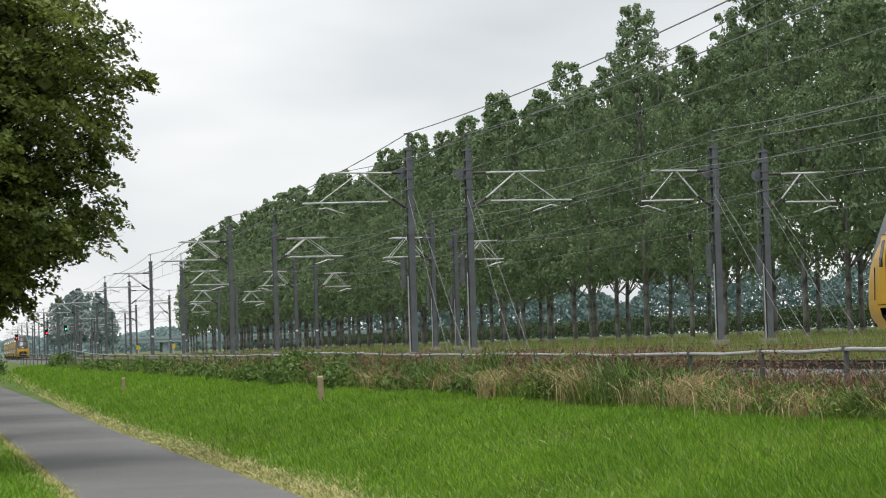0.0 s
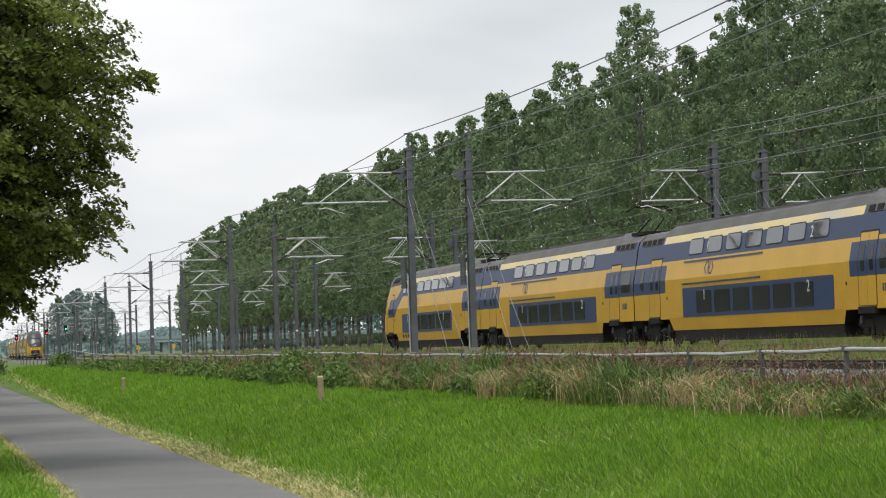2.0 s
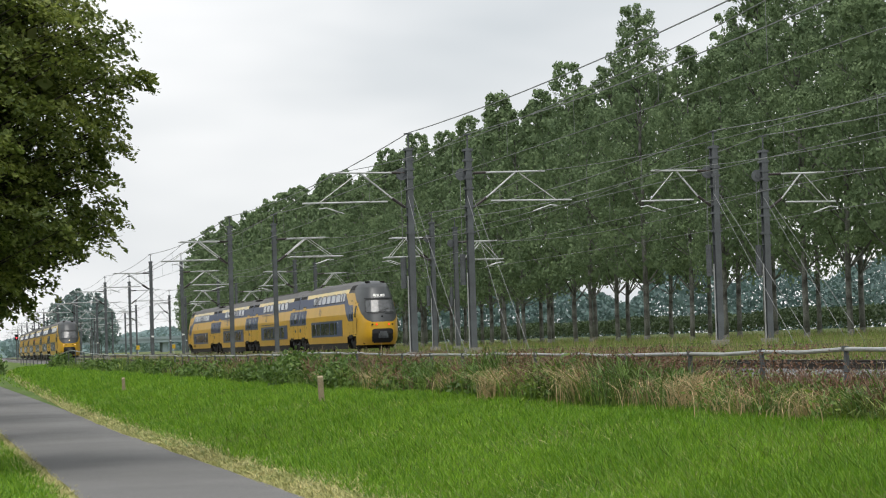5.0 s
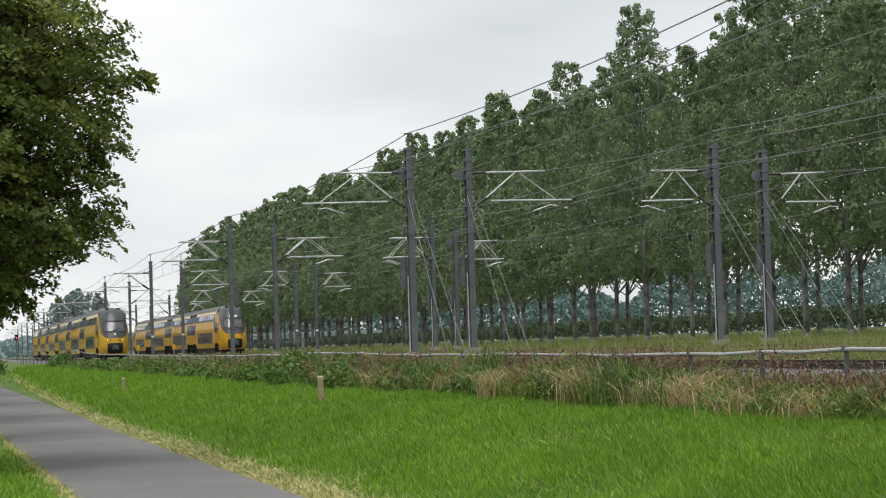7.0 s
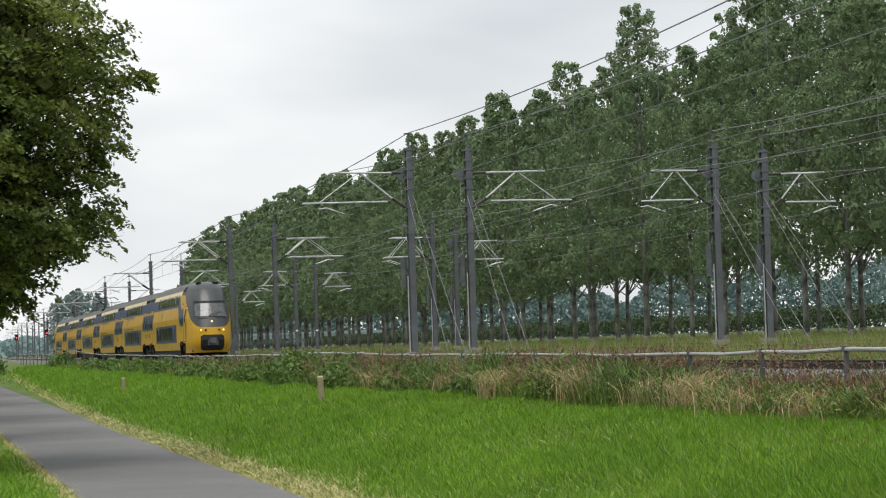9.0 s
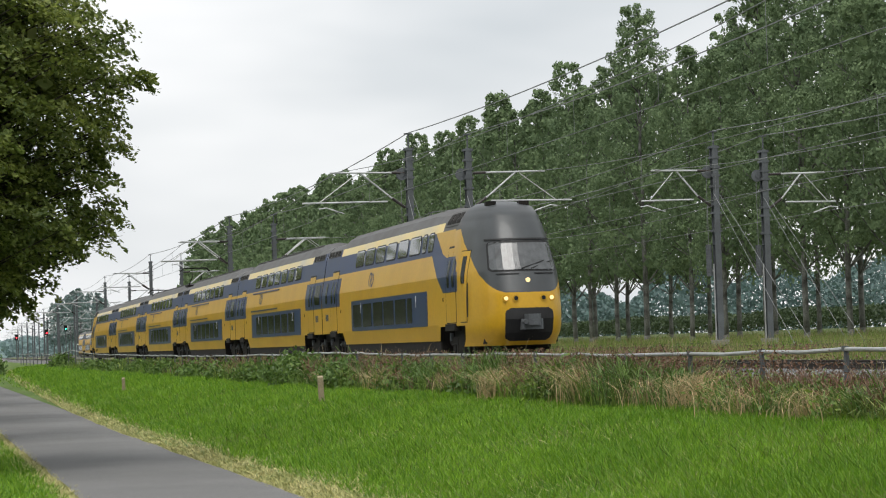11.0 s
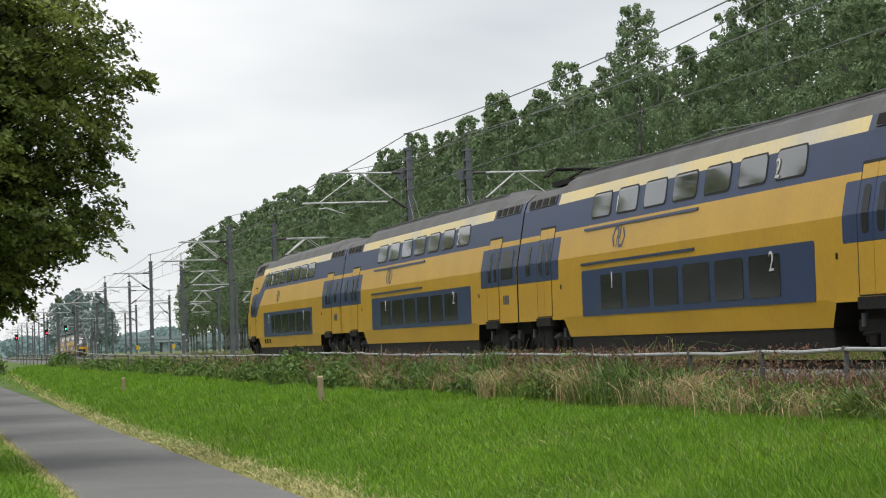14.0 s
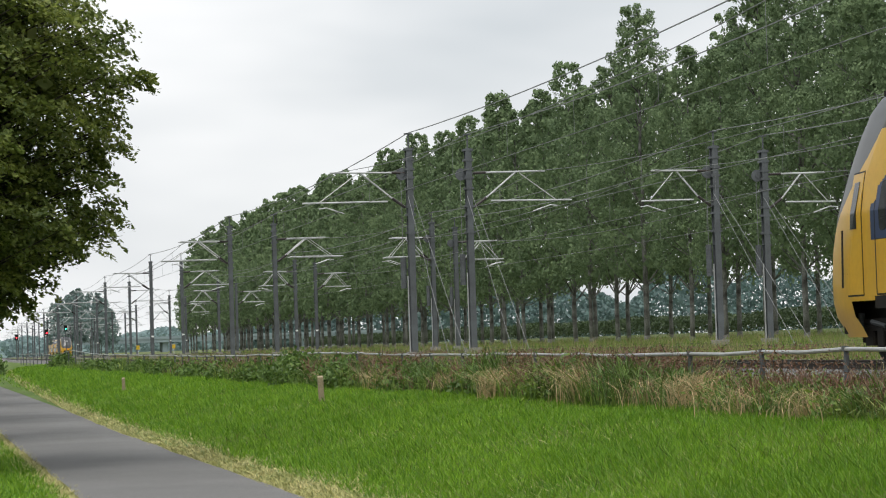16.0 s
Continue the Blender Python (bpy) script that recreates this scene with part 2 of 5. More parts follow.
def ribbon(name, a, b, z, material, wob):
    vs, fs = [], []
    cols = 5
    for k, y in enumerate(ys):
        w = [rng.normal(0, wob), rng.normal(0, wob)]
        for c in range(cols):
            u = c / (cols - 1)
            x = a + (b - a) * u + shift_x(y) + (w[0] * (1 - u) + w[1] * u)
            vs.append((x, y, z + 0.02 * (1 - (2 * u - 1) ** 2)))
    for k in range(len(ys) - 1):
        fs += [(k * cols + c, k * cols + c + 1, (k + 1) * cols + c + 1, (k + 1) * cols + c) for c in range(cols - 1)]
    return new(name, mesh_of(name, vs, fs, material))


path = tagged(ribbon("path", 1.92, 4.33, 0.0, ASPHALT, 0.02), "grey asphalt cycle path with dry grass edges", "path", kind="structure")

# ---- four tracks ----
TRACKS = [(17.3, 1.11), (26.0, 1.25), (30.0, 1.25), (38.2, 1.27)]
RY = np.concatenate([np.linspace(-60, 900, 97)])


def rail_mesh(x, z):
    prof = [(-0.07, -0.17), (-0.07, -0.15), (-0.015, -0.13), (-0.015, -0.045), (-0.036, -0.03), (-0.036, -0.004), (0.036, -0.004), (0.036, -0.03), (0.015, -0.045), (0.015, -0.13), (0.07, -0.15), (0.07, -0.17)]
    sh = Shape()
    n = len(prof)
    vs = [(x + float(bend(y)) + a, y, z + b) for y in RY for a, b in prof]
    fs = [(k * n + j, k * n + (j + 1) % n, (k + 1) * n + (j + 1) % n, (k + 1) * n + j) for k in range(len(RY) - 1) for j in range(n)]
    sh.poly(vs, fs)
    sh.i = [1 if q % n == 5 else 0 for q in range(len(fs))]
    return sh.mesh("rail", [RAILM, RAILTOP])


for tx, tz in TRACKS:
    track = tagged(empty("railway_track"), "rusty steel rails on concrete sleepers in grey ballast", "railway track", "tracks of the line", kind="structure")
    for s in (-0.75, 0.75):
        part("rail", rail_mesh(tx + s, tz), track)
    sh = Shape()
    for k in range(130):
        y = 18 + 0.6 * k
        sh.box(tx - 1.3 + float(bend(y)), tx + 1.3 + float(bend(y)), y - 0.13, y + 0.13, tz - 0.36, tz - 0.17, 0, 0.02)
    tagged(part("sleepers", sh.mesh("sleepers", CONC), track), kind="stuff")

# loose ballast stones on the bed that faces the path
rb = np.random.default_rng(3)
sh_n = 17000
bx, by = rb.uniform(12.5, 16.4, sh_n), 15 + 30 * rb.uniform(0, 1, sh_n) ** 1.3
bz = ground_z(bx, by)
tet = np.array([[1, 1, 1], [1, -1, -1], [-1, 1, -1], [-1, -1, 1]]) * 0.6
sz = rb.uniform(0.028, 0.06, (sh_n, 1, 1))
rot = rb.normal(size=(sh_n, 3, 3))
rot = np.linalg.qr(rot)[0]
tv = np.einsum("nij,kj->nki", rot, tet) * sz + np.stack([bx, by, bz + 0.015], -1)[:, None, :]
tri = tv[:, [[0, 1, 2], [0, 3, 1], [0, 2, 3], [1, 3, 2]], :].reshape(-1, 3, 3)
tagged(new("ballast_stones", fast_mesh("ballast_stones", tri, 3, STONE)), "loose grey crushed ballast stones beside the rails", "gravel", kind="stuff")


# ---- overhead line masts: central pairs, one arm each ----
def mast(name, x, y, z0, ztop, side, reach, label, weights=False, double=False, ext=1.4, stays=0, plate_on=False):
    """An H-section steel mast with a cantilever to one side, an earth-wire spike and struts."""
    th = tagged(empty(name, pose(x, y, z0)), label, "catenary mast", "catenary masts")
    h = ztop - z0
    sh = Shape()
    w, f, t = 0.13, 0.15, 0.02
    for s in (-1, 1):
        sh.box(-w, w, s * f - t, s * f + t, 0, h, 0, 0.004)
    sh.box(-0.012, 0.012, -f, f, 0, h)
    for k in range(4):
        sh.box(-w, w, -f, f, 1.6 * k + 1.0, 1.6 * k + 1.03)
    part("mast_post", sh.mesh("mast_post", MASTG), th)
    sh = Shape().box(-0.3, 0.3, -0.3, 0.3, -0.35, 0.25, 0, 0.03)
    part("foundation", sh.mesh("foundation", CONC), th)
    part("spike", Shape().tube([(0, 0, h - 0.1), (0, 0, h + 0.6)], 0.035, 6).box(-0.16, 0.16, -0.05, 0.05, h + 0.56, h + 0.62).mesh("spike", MASTG), th)
    sh = Shape()
    for zz in (h - 0.12, h - 0.55, h - 0.95, h - 1.3, h - 1.75, h - 2.5, h - 2.85, h - 3.6):
        part("clamp", Shape().box(-0.2, 0.2, -0.19, 0.19, zz, zz + 0.09, 0, 0.02).mesh("clamp", MASTG), th)
    if plate_on:
        part("mast_plate", Shape().box(-0.11, 0.11, -0.185, -0.172, 1.9, 2.05).mesh("mast_plate", WHITEP), th, "small white plate")
    for dy in ((-0.5, 0.5) if double else (0.0,)):
        zt, zb = h - 1.05, h - 2.45
        s = side
        part("top_tube", Shape().tube([(s * 0.75, dy, zt + 0.02), (s * (reach + 0.25), dy, zt + 0.05)], 0.038, 8).mesh("top_tube", ARMW), th, "pale steel tube")
        part("insulator", Shape().tube([(s * 0.2, dy * 0.4, zt), (s * 0.75, dy, zt + 0.02)], 0.06, 8).mesh("insulator", BRONZE), th, "brown insulator")
        part("diagonal_tube", Shape().tube([(s * 0.75, dy, zb + 0.35), (s * (reach * 0.66), dy, zt)], 0.036, 8).mesh("diagonal_tube", ARMW), th)
        part("insulator", Shape().tube([(s * 0.2, dy * 0.4, zb - 0.05), (s * 0.75, dy, zb + 0.35)], 0.06, 8).mesh("insulator", BRONZE), th, "brown insulator")
        part("drop_tube", Shape().tube([(s * (reach * 0.72), dy, zt - 0.02), (s * (reach + 0.5 * ext), dy, zb + 0.22)], 0.022, 6).mesh("drop_tube", ARMW), th)
        part("register_tube", Shape().tube([(s * 0.95, dy, zb + 0.22), (s * (reach + ext), dy, zb + 0.2)], 0.036, 8).mesh("register_tube", ARMW), th)
        part("steady_arm", Shape().tube([(s * (reach + 0.75), dy, zb - 0.04), (s * (reach + 0.45), dy, zb + 0.0), (s * (reach - 0.3), dy, zb - 0.25)], 0.026, 6).mesh("steady_arm", ARMW), th)
    if weights:
        sh = Shape()
        rings = []
        for k in range(9):
            rings += [(2.9 + k * 0.145, 0.13), (3.025 + k * 0.145, 0.13), (3.03 + k * 0.145, 0.105), (3.04 + k * 0.145, 0.105)]
        sh.poly([(-0.36 + r * math.cos(a * math.pi / 6), r * math.sin(a * math.pi / 6), z) for z, r in rings for a in range(12)],
                [(q * 12 + a, q * 12 + (a + 1) % 12, (q + 1) * 12 + (a + 1) % 12, (q + 1) * 12 + a) for q in range(len(rings) - 1) for a in range(12)] + [tuple(range(11, -1, -1)), tuple(range(len(rings) * 12 - 12, len(rings) * 12))])
        part("tension_weight", sh.mesh("tension_weight", MASTG), th, "stacked grey tensioning weights")
        part("weight_rope", Shape().tube([(-0.36, 0, 4.2), (-0.36, 0, h - 1.1)], 0.012, 5).mesh("weight_rope", WIRE), th)
        part("tension_wheel", Shape().tube([(-0.3, 0.03, h - 1.1), (-0.3, -0.03, h - 1.1)], 0.26, 16).tube([(-0.3, 0.05, h - 1.1), (-0.3, -0.05, h - 1.1)], 0.1, 10).mesh("tension_wheel", MASTG), th, "grey tensioning wheel")
        part("cable_duct", Shape().tube([(-0.2, -0.1, 0.0), (-0.2, -0.1, 3.4)], 0.03, 6).mesh("cable_duct", STEELG), th)
    if stays:
        for dx in (-0.22, 0.22):
            part("stay_wire", Shape().tube([(dx * 0.5, -0.15, h - 2.0), (dx * 1.6, -stays, -0.1)], 0.011, 5).mesh("stay_wire", WIRE), th, "taut steel stay")
    return th


LBL = "grey steel catenary mast with pale cantilever arm over the track"
# x, side of the arm, reach, foot, top, extension of the register tube, first places along the line
MASTROWS = [(20.3, -1, 3.1, 1.1, 9.87, 1.45, (97.0, 156.5, 214.0)), (23.0, 1, 3.1, 1.2, 9.87, 1.4, (97.7, 154.7, 213.5)),
            (32.6, -1, 2.5, 1.2, 9.52, 0.7, (93.8, 149.9, 208.9)), (35.4, 1, 2.5, 1.2, 9.45, 0.7, (95.5, 155.6, 215.0))]


def places(first):
    ys = [first[0] - 117.0, first[0] - 58.5, *first]
    while ys[-1] < 640:
        ys.append(ys[-1] + 58.5)
    return ys


for row, (mx, side, reach, z0, zt, ext, first) in enumerate(MASTROWS):
    for k, my in enumerate(places(first)):
        if k > 1:
            mast("catenary_mast", mx + float(bend(my)), my, z0, zt - 0.05 * max(0, k - 3), side, reach, LBL, weights=(k == 2 or (k == 3 and row > 1)), double=(k >= 3), ext=ext, stays=((8.2 if row < 2 else 9.6) if k == 2 else 0), plate_on=(k in (4, 6)))


# ---- wires: sagging from mast to mast ----
def wire(name, label, x, zs, sag, r, ys, stagger=0.0):
    th = tagged(empty(name), label, "overhead wire", "overhead wires")
    for k, (a, b) in enumerate(zip(ys[:-1], ys[1:])):
        pts = []
        for j in range(13):
            u = j / 12
            y = a + (b - a) * u
            st = stagger * ((1 - 2 * u) if k % 2 else (2 * u - 1))
            pts.append((x + float(bend(y)) + st, y, zs - sag * 4 * u * (1 - u)))
        part("wire_span", Shape().tube(pts, r, 5, caps=False).mesh("wire_span", WIRE), th)
    return th


def droppers(x, zc, zm, sag, ys):
    th = tagged(empty("dropper_wires"), "thin droppers between messenger and contact wire", "overhead wire", "overhead wires")
    for a, b in zip(ys[:5], ys[1:6]):
        for j in range(1, 8):
            u = j / 8
            y = a + (b - a) * u
            part("dropper", Shape().tube([(x + float(bend(y)), y, zc), (x + float(bend(y)), y, zm - sag * 4 * u * (1 - u))], 0.006, 4, caps=False).mesh("dropper", WIRE), th)


for row, (mx, side, reach, z0, zt, ext, first) in enumerate(MASTROWS):
    ys = places(first)
    wire("earth_wire", "thin grey earth wire along the mast tops", mx, zt + 0.62, 0.45 if row < 2 else 0.6, 0.021, ys)
    cx = mx + side * reach
    wire("messenger_wire", "sagging grey messenger wire over the track", cx, zt - 1.0, 0.8, 0.013, ys, 0.1)
    wire("contact_wire", "straight contact wire over the track", cx, zt - 2.7, 0.04, 0.012, ys, 0.2)
    droppers(cx, zt - 2.7, zt - 1.0, 0.8, ys)


# ---- double-deck trains ----
TZ = [0.40, 0.70, 2.37, 3.10, 3.80, 4.08, 4.40, 4.60, 4.67]
TX = [1.33, 1.40, 1.40, 1.26, 1.14, 1.04, 0.80, 0.45, 0.0]


def side_x(z):
    return float(np.interp(z, TZ, TX))


def rounded(y0, y1, z0, z1, r, n=4):
    pts = []
    for cy, cz, a0 in ((y1 - r, z0 + r, -90), (y1 - r, z1 - r, 0), (y0 + r, z1 - r, 90), (y0 + r, z0 + r, 180)):
        for k in range(n + 1):
            a = radians(a0 + 90 * k / n)
            pts.append((cy + r * math.cos(a), cz + r * math.sin(a)))
    return pts


def plate(outline, side, off, depth=0.03):
    """A thin raised plate that follows the car's side, cut into strips so that it bends with it."""
    sh = Shape()
    zs = [p[1] for p in outline]
    lo, hi = min(zs), max(zs)
    cuts = sorted({lo, hi, *[z for z in TZ if lo + 0.02 < z < hi - 0.02], *sorted(set(round(z, 4) for z in zs))})
    rows = []
    n = len(outline)
    for z in cuts:
        hits = []
        zz = min(max(z, lo + 1e-4), hi - 1e-4)
        for k in range(n):
            (ya, za), (yb, zb) = outline[k], outline[(k + 1) % n]
            if (za - zz) * (zb - zz) <= 0 and za != zb:
                hits.append(ya + (yb - ya) * (zz - za) / (zb - za))
        rows.append((z, min(hits), max(hits)))
    for (za, a0, a1), (zb, b0, b1) in zip(rows[:-1], rows[1:]):
        xa, xb = side * (side_x(za) + off), side * (side_x(zb) + off)
        sh.poly([(xa, a0, za), (xa, a1, za), (xb, b1, zb), (xb, b0, zb)], [(0, 1, 2, 3)])
        ia, ib = side * (side_x(za) + off - depth), side * (side_x(zb) + off - depth)
        sh.poly([(xa, a0, za), (xb, b0, zb), (ib, b0, zb), (ia, a0, za)], [(0, 1, 2, 3)])
        sh.poly([(xa, a1, za), (xb, b1, zb), (ib, b1, zb), (ia, a1, za)], [(3, 2, 1, 0)])
    for z, a0, a1 in (rows[0], rows[-1]):
        x, i = side * (side_x(z) + off), side * (side_x(z) + off - depth)
        sh.poly([(x, a0, z), (x, a1, z), (i, a1, z), (i, a0, z)], [(0, 1, 2, 3)])
    return sh


def body_rings(stations):
    """Stations: (y, bottom, roof factor, zone). Zones choose the livery's bands."""
    zl = [0.0, 0.92, 1.88, 2.37, 3.10, 3.80, 4.08, 4.25, 4.40, 4.52, 4.60, 4.67]
    sh = Shape()
    rings = []
    for y, b, k, zone in stations:
        half = []
        for j, z in enumerate(zl):
            z = b if j == 0 else max(z, b + 0.02 * j) if z < b else z
            xx = side_x(z)
            if z > 4.08:
                xx = side_x(z)
                z = 4.08 + (z - 4.08) * k
            half.append((xx, y, z))
        rings.append([(-x, yy, z) for x, yy, z in half] + [(x, yy, z) for x, yy, z in reversed(half[:-1])])
    m = len(rings[0])
    for (ra, sa), (rb, sb) in zip(zip(rings[:-1], stations[:-1]), zip(rings[1:], stations[1:])):
        zone = sa[3]
        for j in range(m - 1):
            band = min(j, m - 2 - j)
            mi = 0
            if band == 4:
                mi = 1 if zone in "mb" else 0
            elif band == 5:
                mi = {"m": 2, "b": 1, "y": 2, "c": 3}[zone]
            elif band >= 6:
                mi = 3
            sh.poly([ra[j], ra[j + 1], rb[j + 1], rb[j]], [(0, 1, 2, 3)], mi)
        sh.poly([ra[0], rb[0], rb[-1], ra[-1]], [(0, 1, 2, 3)], 4)
    for r in (rings[0], rings[-1]):
        sh.poly(r, [tuple(range(m))], 4)
    return sh


def bogie_mesh():
    sh = Shape()
    for wy in (-1.3, 1.3):
        for s in (-0.75, 0.75):
            sh.tube([(s - 0.07, wy, 0.46), (s + 0.07, wy, 0.46)], 0.46, 18)
        sh.tube([(-1.0, wy, 0.46), (1.0, wy, 0.46)], 0.09, 8)
        for s in (-1.02, 1.02):
            sh.box(s - 0.12, s + 0.12, wy - 0.18, wy + 0.18, 0.3, 0.62, 0, 0.03)
            sh.tube([(s, wy - 0.32, 0.35), (s, wy - 0.32, 0.75)], 0.1, 8)
            sh.tube([(s, wy + 0.32, 0.35), (s, wy + 0.32, 0.75)], 0.1, 8)
    for s in (-1.05, 1.05):
        sh.box(s - 0.1, s + 0.1, -1.9, 1.9, 0.55, 0.76, 0, 0.03)
        sh.box(s - 0.16, s + 0.16, -0.45, 0.45, 0.3, 0.86, 0, 0.05)
    for s in (-1.12, 1.12):
        sh.box(s - 0.05, s + 0.05, -0.9, -0.62, 0.22, 0.7, 0, 0.02)
        sh.box(s - 0.05, s + 0.05, 0.62, 0.9, 0.22, 0.7, 0, 0.02)
        sh.tube([(s, -1.7, 0.66), (s, 1.7, 0.5)], 0.04, 6)
    sh.v = [(x, y, z - 0.21) for x, y, z in sh.v]
    sh.box(-1.0, 1.0, -0.35, 0.35, 0.2, 0.9)
    sh.box(-0.95, 0.95, -2.1, 2.1, 0.15, 0.9, 0, 0.05)
    for s in (-1.16, 1.16):
        sh.box(s - 0.05, s + 0.05, -1.62, -1.5, 0.42, 0.66, 1, 0.02)
        sh.box(s - 0.05, s + 0.05, 1.5, 1.62, 0.42, 0.66, 1, 0.02)
        sh.tube([(s, -1.1, 0.5), (s, -0.5, 0.42)], 0.045, 6, 1)
    return sh.mesh("bogie", [UNDER, MASTG])


BOGIE = bogie_mesh()


def text_mesh(body, size, material):
    cu = bpy.data.curves.new("numeral", "FONT")
    cu.body, cu.size, cu.extrude, cu.align_x, cu.align_y = body, size, 0.004, "CENTER", "CENTER"
    ob = bpy.data.objects.new("numeral", cu)
    scene.collection.objects.link(ob)
    me = bpy.data.meshes.new_from_object(ob.evaluated_get(bpy.context.evaluated_depsgraph_get()))
    bpy.data.objects.remove(ob)
    me.materials.clear()
    me.materials.append(material)
    return me


DIGIT = {"1": text_mesh("1", 0.55, WHITEP), "2": text_mesh("2", 0.55, WHITEP)}


def emblem_mesh():
    """Two bent arrows that hook into each other, as plain bars."""
    sh = Shape()

    def stroke(pts, w):
        for (xa, ya), (xb, yb) in zip(pts[:-1], pts[1:]):
            d = Vector((xb - xa, yb - ya)).normalized()
            n = Vector((-d.y, d.x)) * w
            e = d * w * 0.6
            sh.poly([(xa - e.x + n.x, ya - e.y + n.y, 0), (xa - e.x - n.x, ya - e.y - n.y, 0), (xb + e.x - n.x, yb + e.y - n.y, 0), (xb + e.x + n.x, yb + e.y + n.y, 0)], [(0, 1, 2, 3)])

    stroke([(-0.30, -0.2), (-0.48, 0.0), (-0.32, 0.22), (-0.10, 0.22), (0.10, -0.22), (0.32, -0.22), (0.48, 0.0), (0.30, 0.2)], 0.04)
    for s in (-1, 1):
        stroke([(-s * 0.10, s * 0.02), (-s * 0.10, -s * 0.22)], 0.035)
    return sh.mesh("emblem", BLUE)


EMBLEM = emblem_mesh()


def on_side(name, me, parent, side, y, z, off=0.008, label=""):
    """Lays a flat drawing (x to the right, y up) on the car's side."""
    dz = 0.05
    lean = math.atan2(side_x(z - dz) - side_x(z + dz), 2 * dz)
    # right-hand direction seen from outside
    r = Vector((0, side, 0))
    u = Vector((-side * math.sin(lean), 0, math.cos(lean)))
    n = r.cross(u)
    m = Matrix((r, u, n)).transposed().to_4x4()
    m.translation = Vector((side * (side_x(z) + off), y, z))
    return part(name, me, parent, label, m)


def door(parent, y0, y1, side, z0=0.97, z1=3.22):
    """Two leaves with tall narrow panes, a sill step below."""
    mid = (y0 + y1) / 2
    for a, b in ((y0 + 0.02, mid - 0.012), (mid + 0.012, y1 - 0.02)):
        for lo, hi, m in ((z0, 1.876, YELLOW), (1.884, 2.956, BLUE), (2.964, z1, YELLOW)):
            part("door_leaf", plate(rounded(a, b, lo, hi, 0.01, 1), side, 0.012).mesh("door_leaf", m), parent)
        c = (a + b) / 2
        part("door_window", plate(rounded(c - 0.15, c + 0.15, 2.02, 2.86, 0.1), side, 0.02).mesh("door_window", GLASS), parent)
    part("door_seal", plate(rounded(y0 - 0.04, y1 + 0.04, z0 - 0.03, z1 + 0.06, 0.05), side, 0.005).mesh("door_seal", RUBBER), parent)
    part("step", Shape().box(*sorted((side * 1.25, side * 1.47)), y0 + 0.02, y1 - 0.02, 0.72, 0.93, 0, 0.02).mesh("step", UNDER), parent)


def panes(car, side, upper, lower, panel, marks):
    """Upper windows, the lower window panel and its panes, and the class numerals (y, digit)."""
    for a, b in upper:
        r = min(0.13, (b - a) * 0.3)
        part("window_seal", plate(rounded(a - 0.05, b + 0.05, 3.23, 3.86, r + 0.03), side, 0.006).mesh("window_seal", RUBBER), car)
        part("upper_window", plate(rounded(a, b, 3.28, 3.82, r), side, 0.014).mesh("upper_window", GLASSUP), car)
    part("window_panel", plate(rounded(panel[0], panel[1], 0.90, 2.01, 0.08), side, 0.012).mesh("window_panel", BLUE), car, "dark blue lower window panel")
    for a, b in lower:
        part("lower_window", plate(rounded(a, b, 1.04, 1.86, 0.07), side, 0.022).mesh("lower_window", GLASS), car)
    for y, d in marks:
        on_side("class_numeral", DIGIT[d], car, side, y, 1.70, 0.03)
        on_side("class_numeral", DIGIT[d], car, side, y, 3.47, 0.03)


def car_ends(car, y, s, side):
    """Blue door panel, door and vestibule window at one end; y is the gap, s points inwards."""
    a, b = sorted((y + s * 0.09, y + s * 4.2))
    part("door_panel", plate(rounded(a, b, 1.88, 2.96, 0.06), side, 0.004).mesh("door_panel", BLUE), car, "dark blue door panel")
    a, b = sorted((y + s * 2.1, y + s * 3.5))
    door(car, a, b, side)
    wide = 0.62 if (s > 0) == (y == 0) and s > 0 else 0.2
    a, b = y + s * 1.15 - wide, y + s * 1.15 + wide
    part("vestibule_window", plate(rounded(a, b, 2.05, 2.85, 0.1), side, 0.016).mesh("vestibule_window", GLASS), car)
    a, b = sorted((y + s * 0.5, y + s * 3.2))
    sh = plate(rounded(a, b, 3.84, 4.10, 0.04), side, 0.03)
    part("air_vent", sh.mesh("air_vent", ROOF), car, "dark grille along the roof edge")
    for k in range(4):
        c = a + (b - a) * (k + 0.5) / 4
        part("vent_grille", plate(rounded(c - 0.24, c + 0.24, 3.87, 4.06, 0.03), side, 0.045).mesh("vent_grille", UNDER), car)


def trim(car, side, rail, logo, mark):
    if rail:
        for z in (2.16, 3.005):
            part("grab_rail", plate(rounded(rail[0], rail[1], z - 0.03, z + 0.03, 0.02, 1), side, 0.03).mesh("grab_rail", BLUE), car)
    on_side("emblem", EMBLEM, car, side, logo, 2.70)
    for k in range(4):
        part("fleet_mark", plate(rounded(mark + 0.17 * k, mark + 0.12 + 0.17 * k, 1.36, 1.62, 0.03, 1), side, 0.006).mesh("fleet_mark", BLUE), car)
    for k, y in enumerate((4.45, 22.8)):
        part("access_mark", plate(rounded(math.copysign(y, logo), math.copysign(y, logo) + 0.09, 1.62, 1.74, 0.02, 1), side, 0.012).mesh("access_mark", UNDER), car)


CAR = 27.25


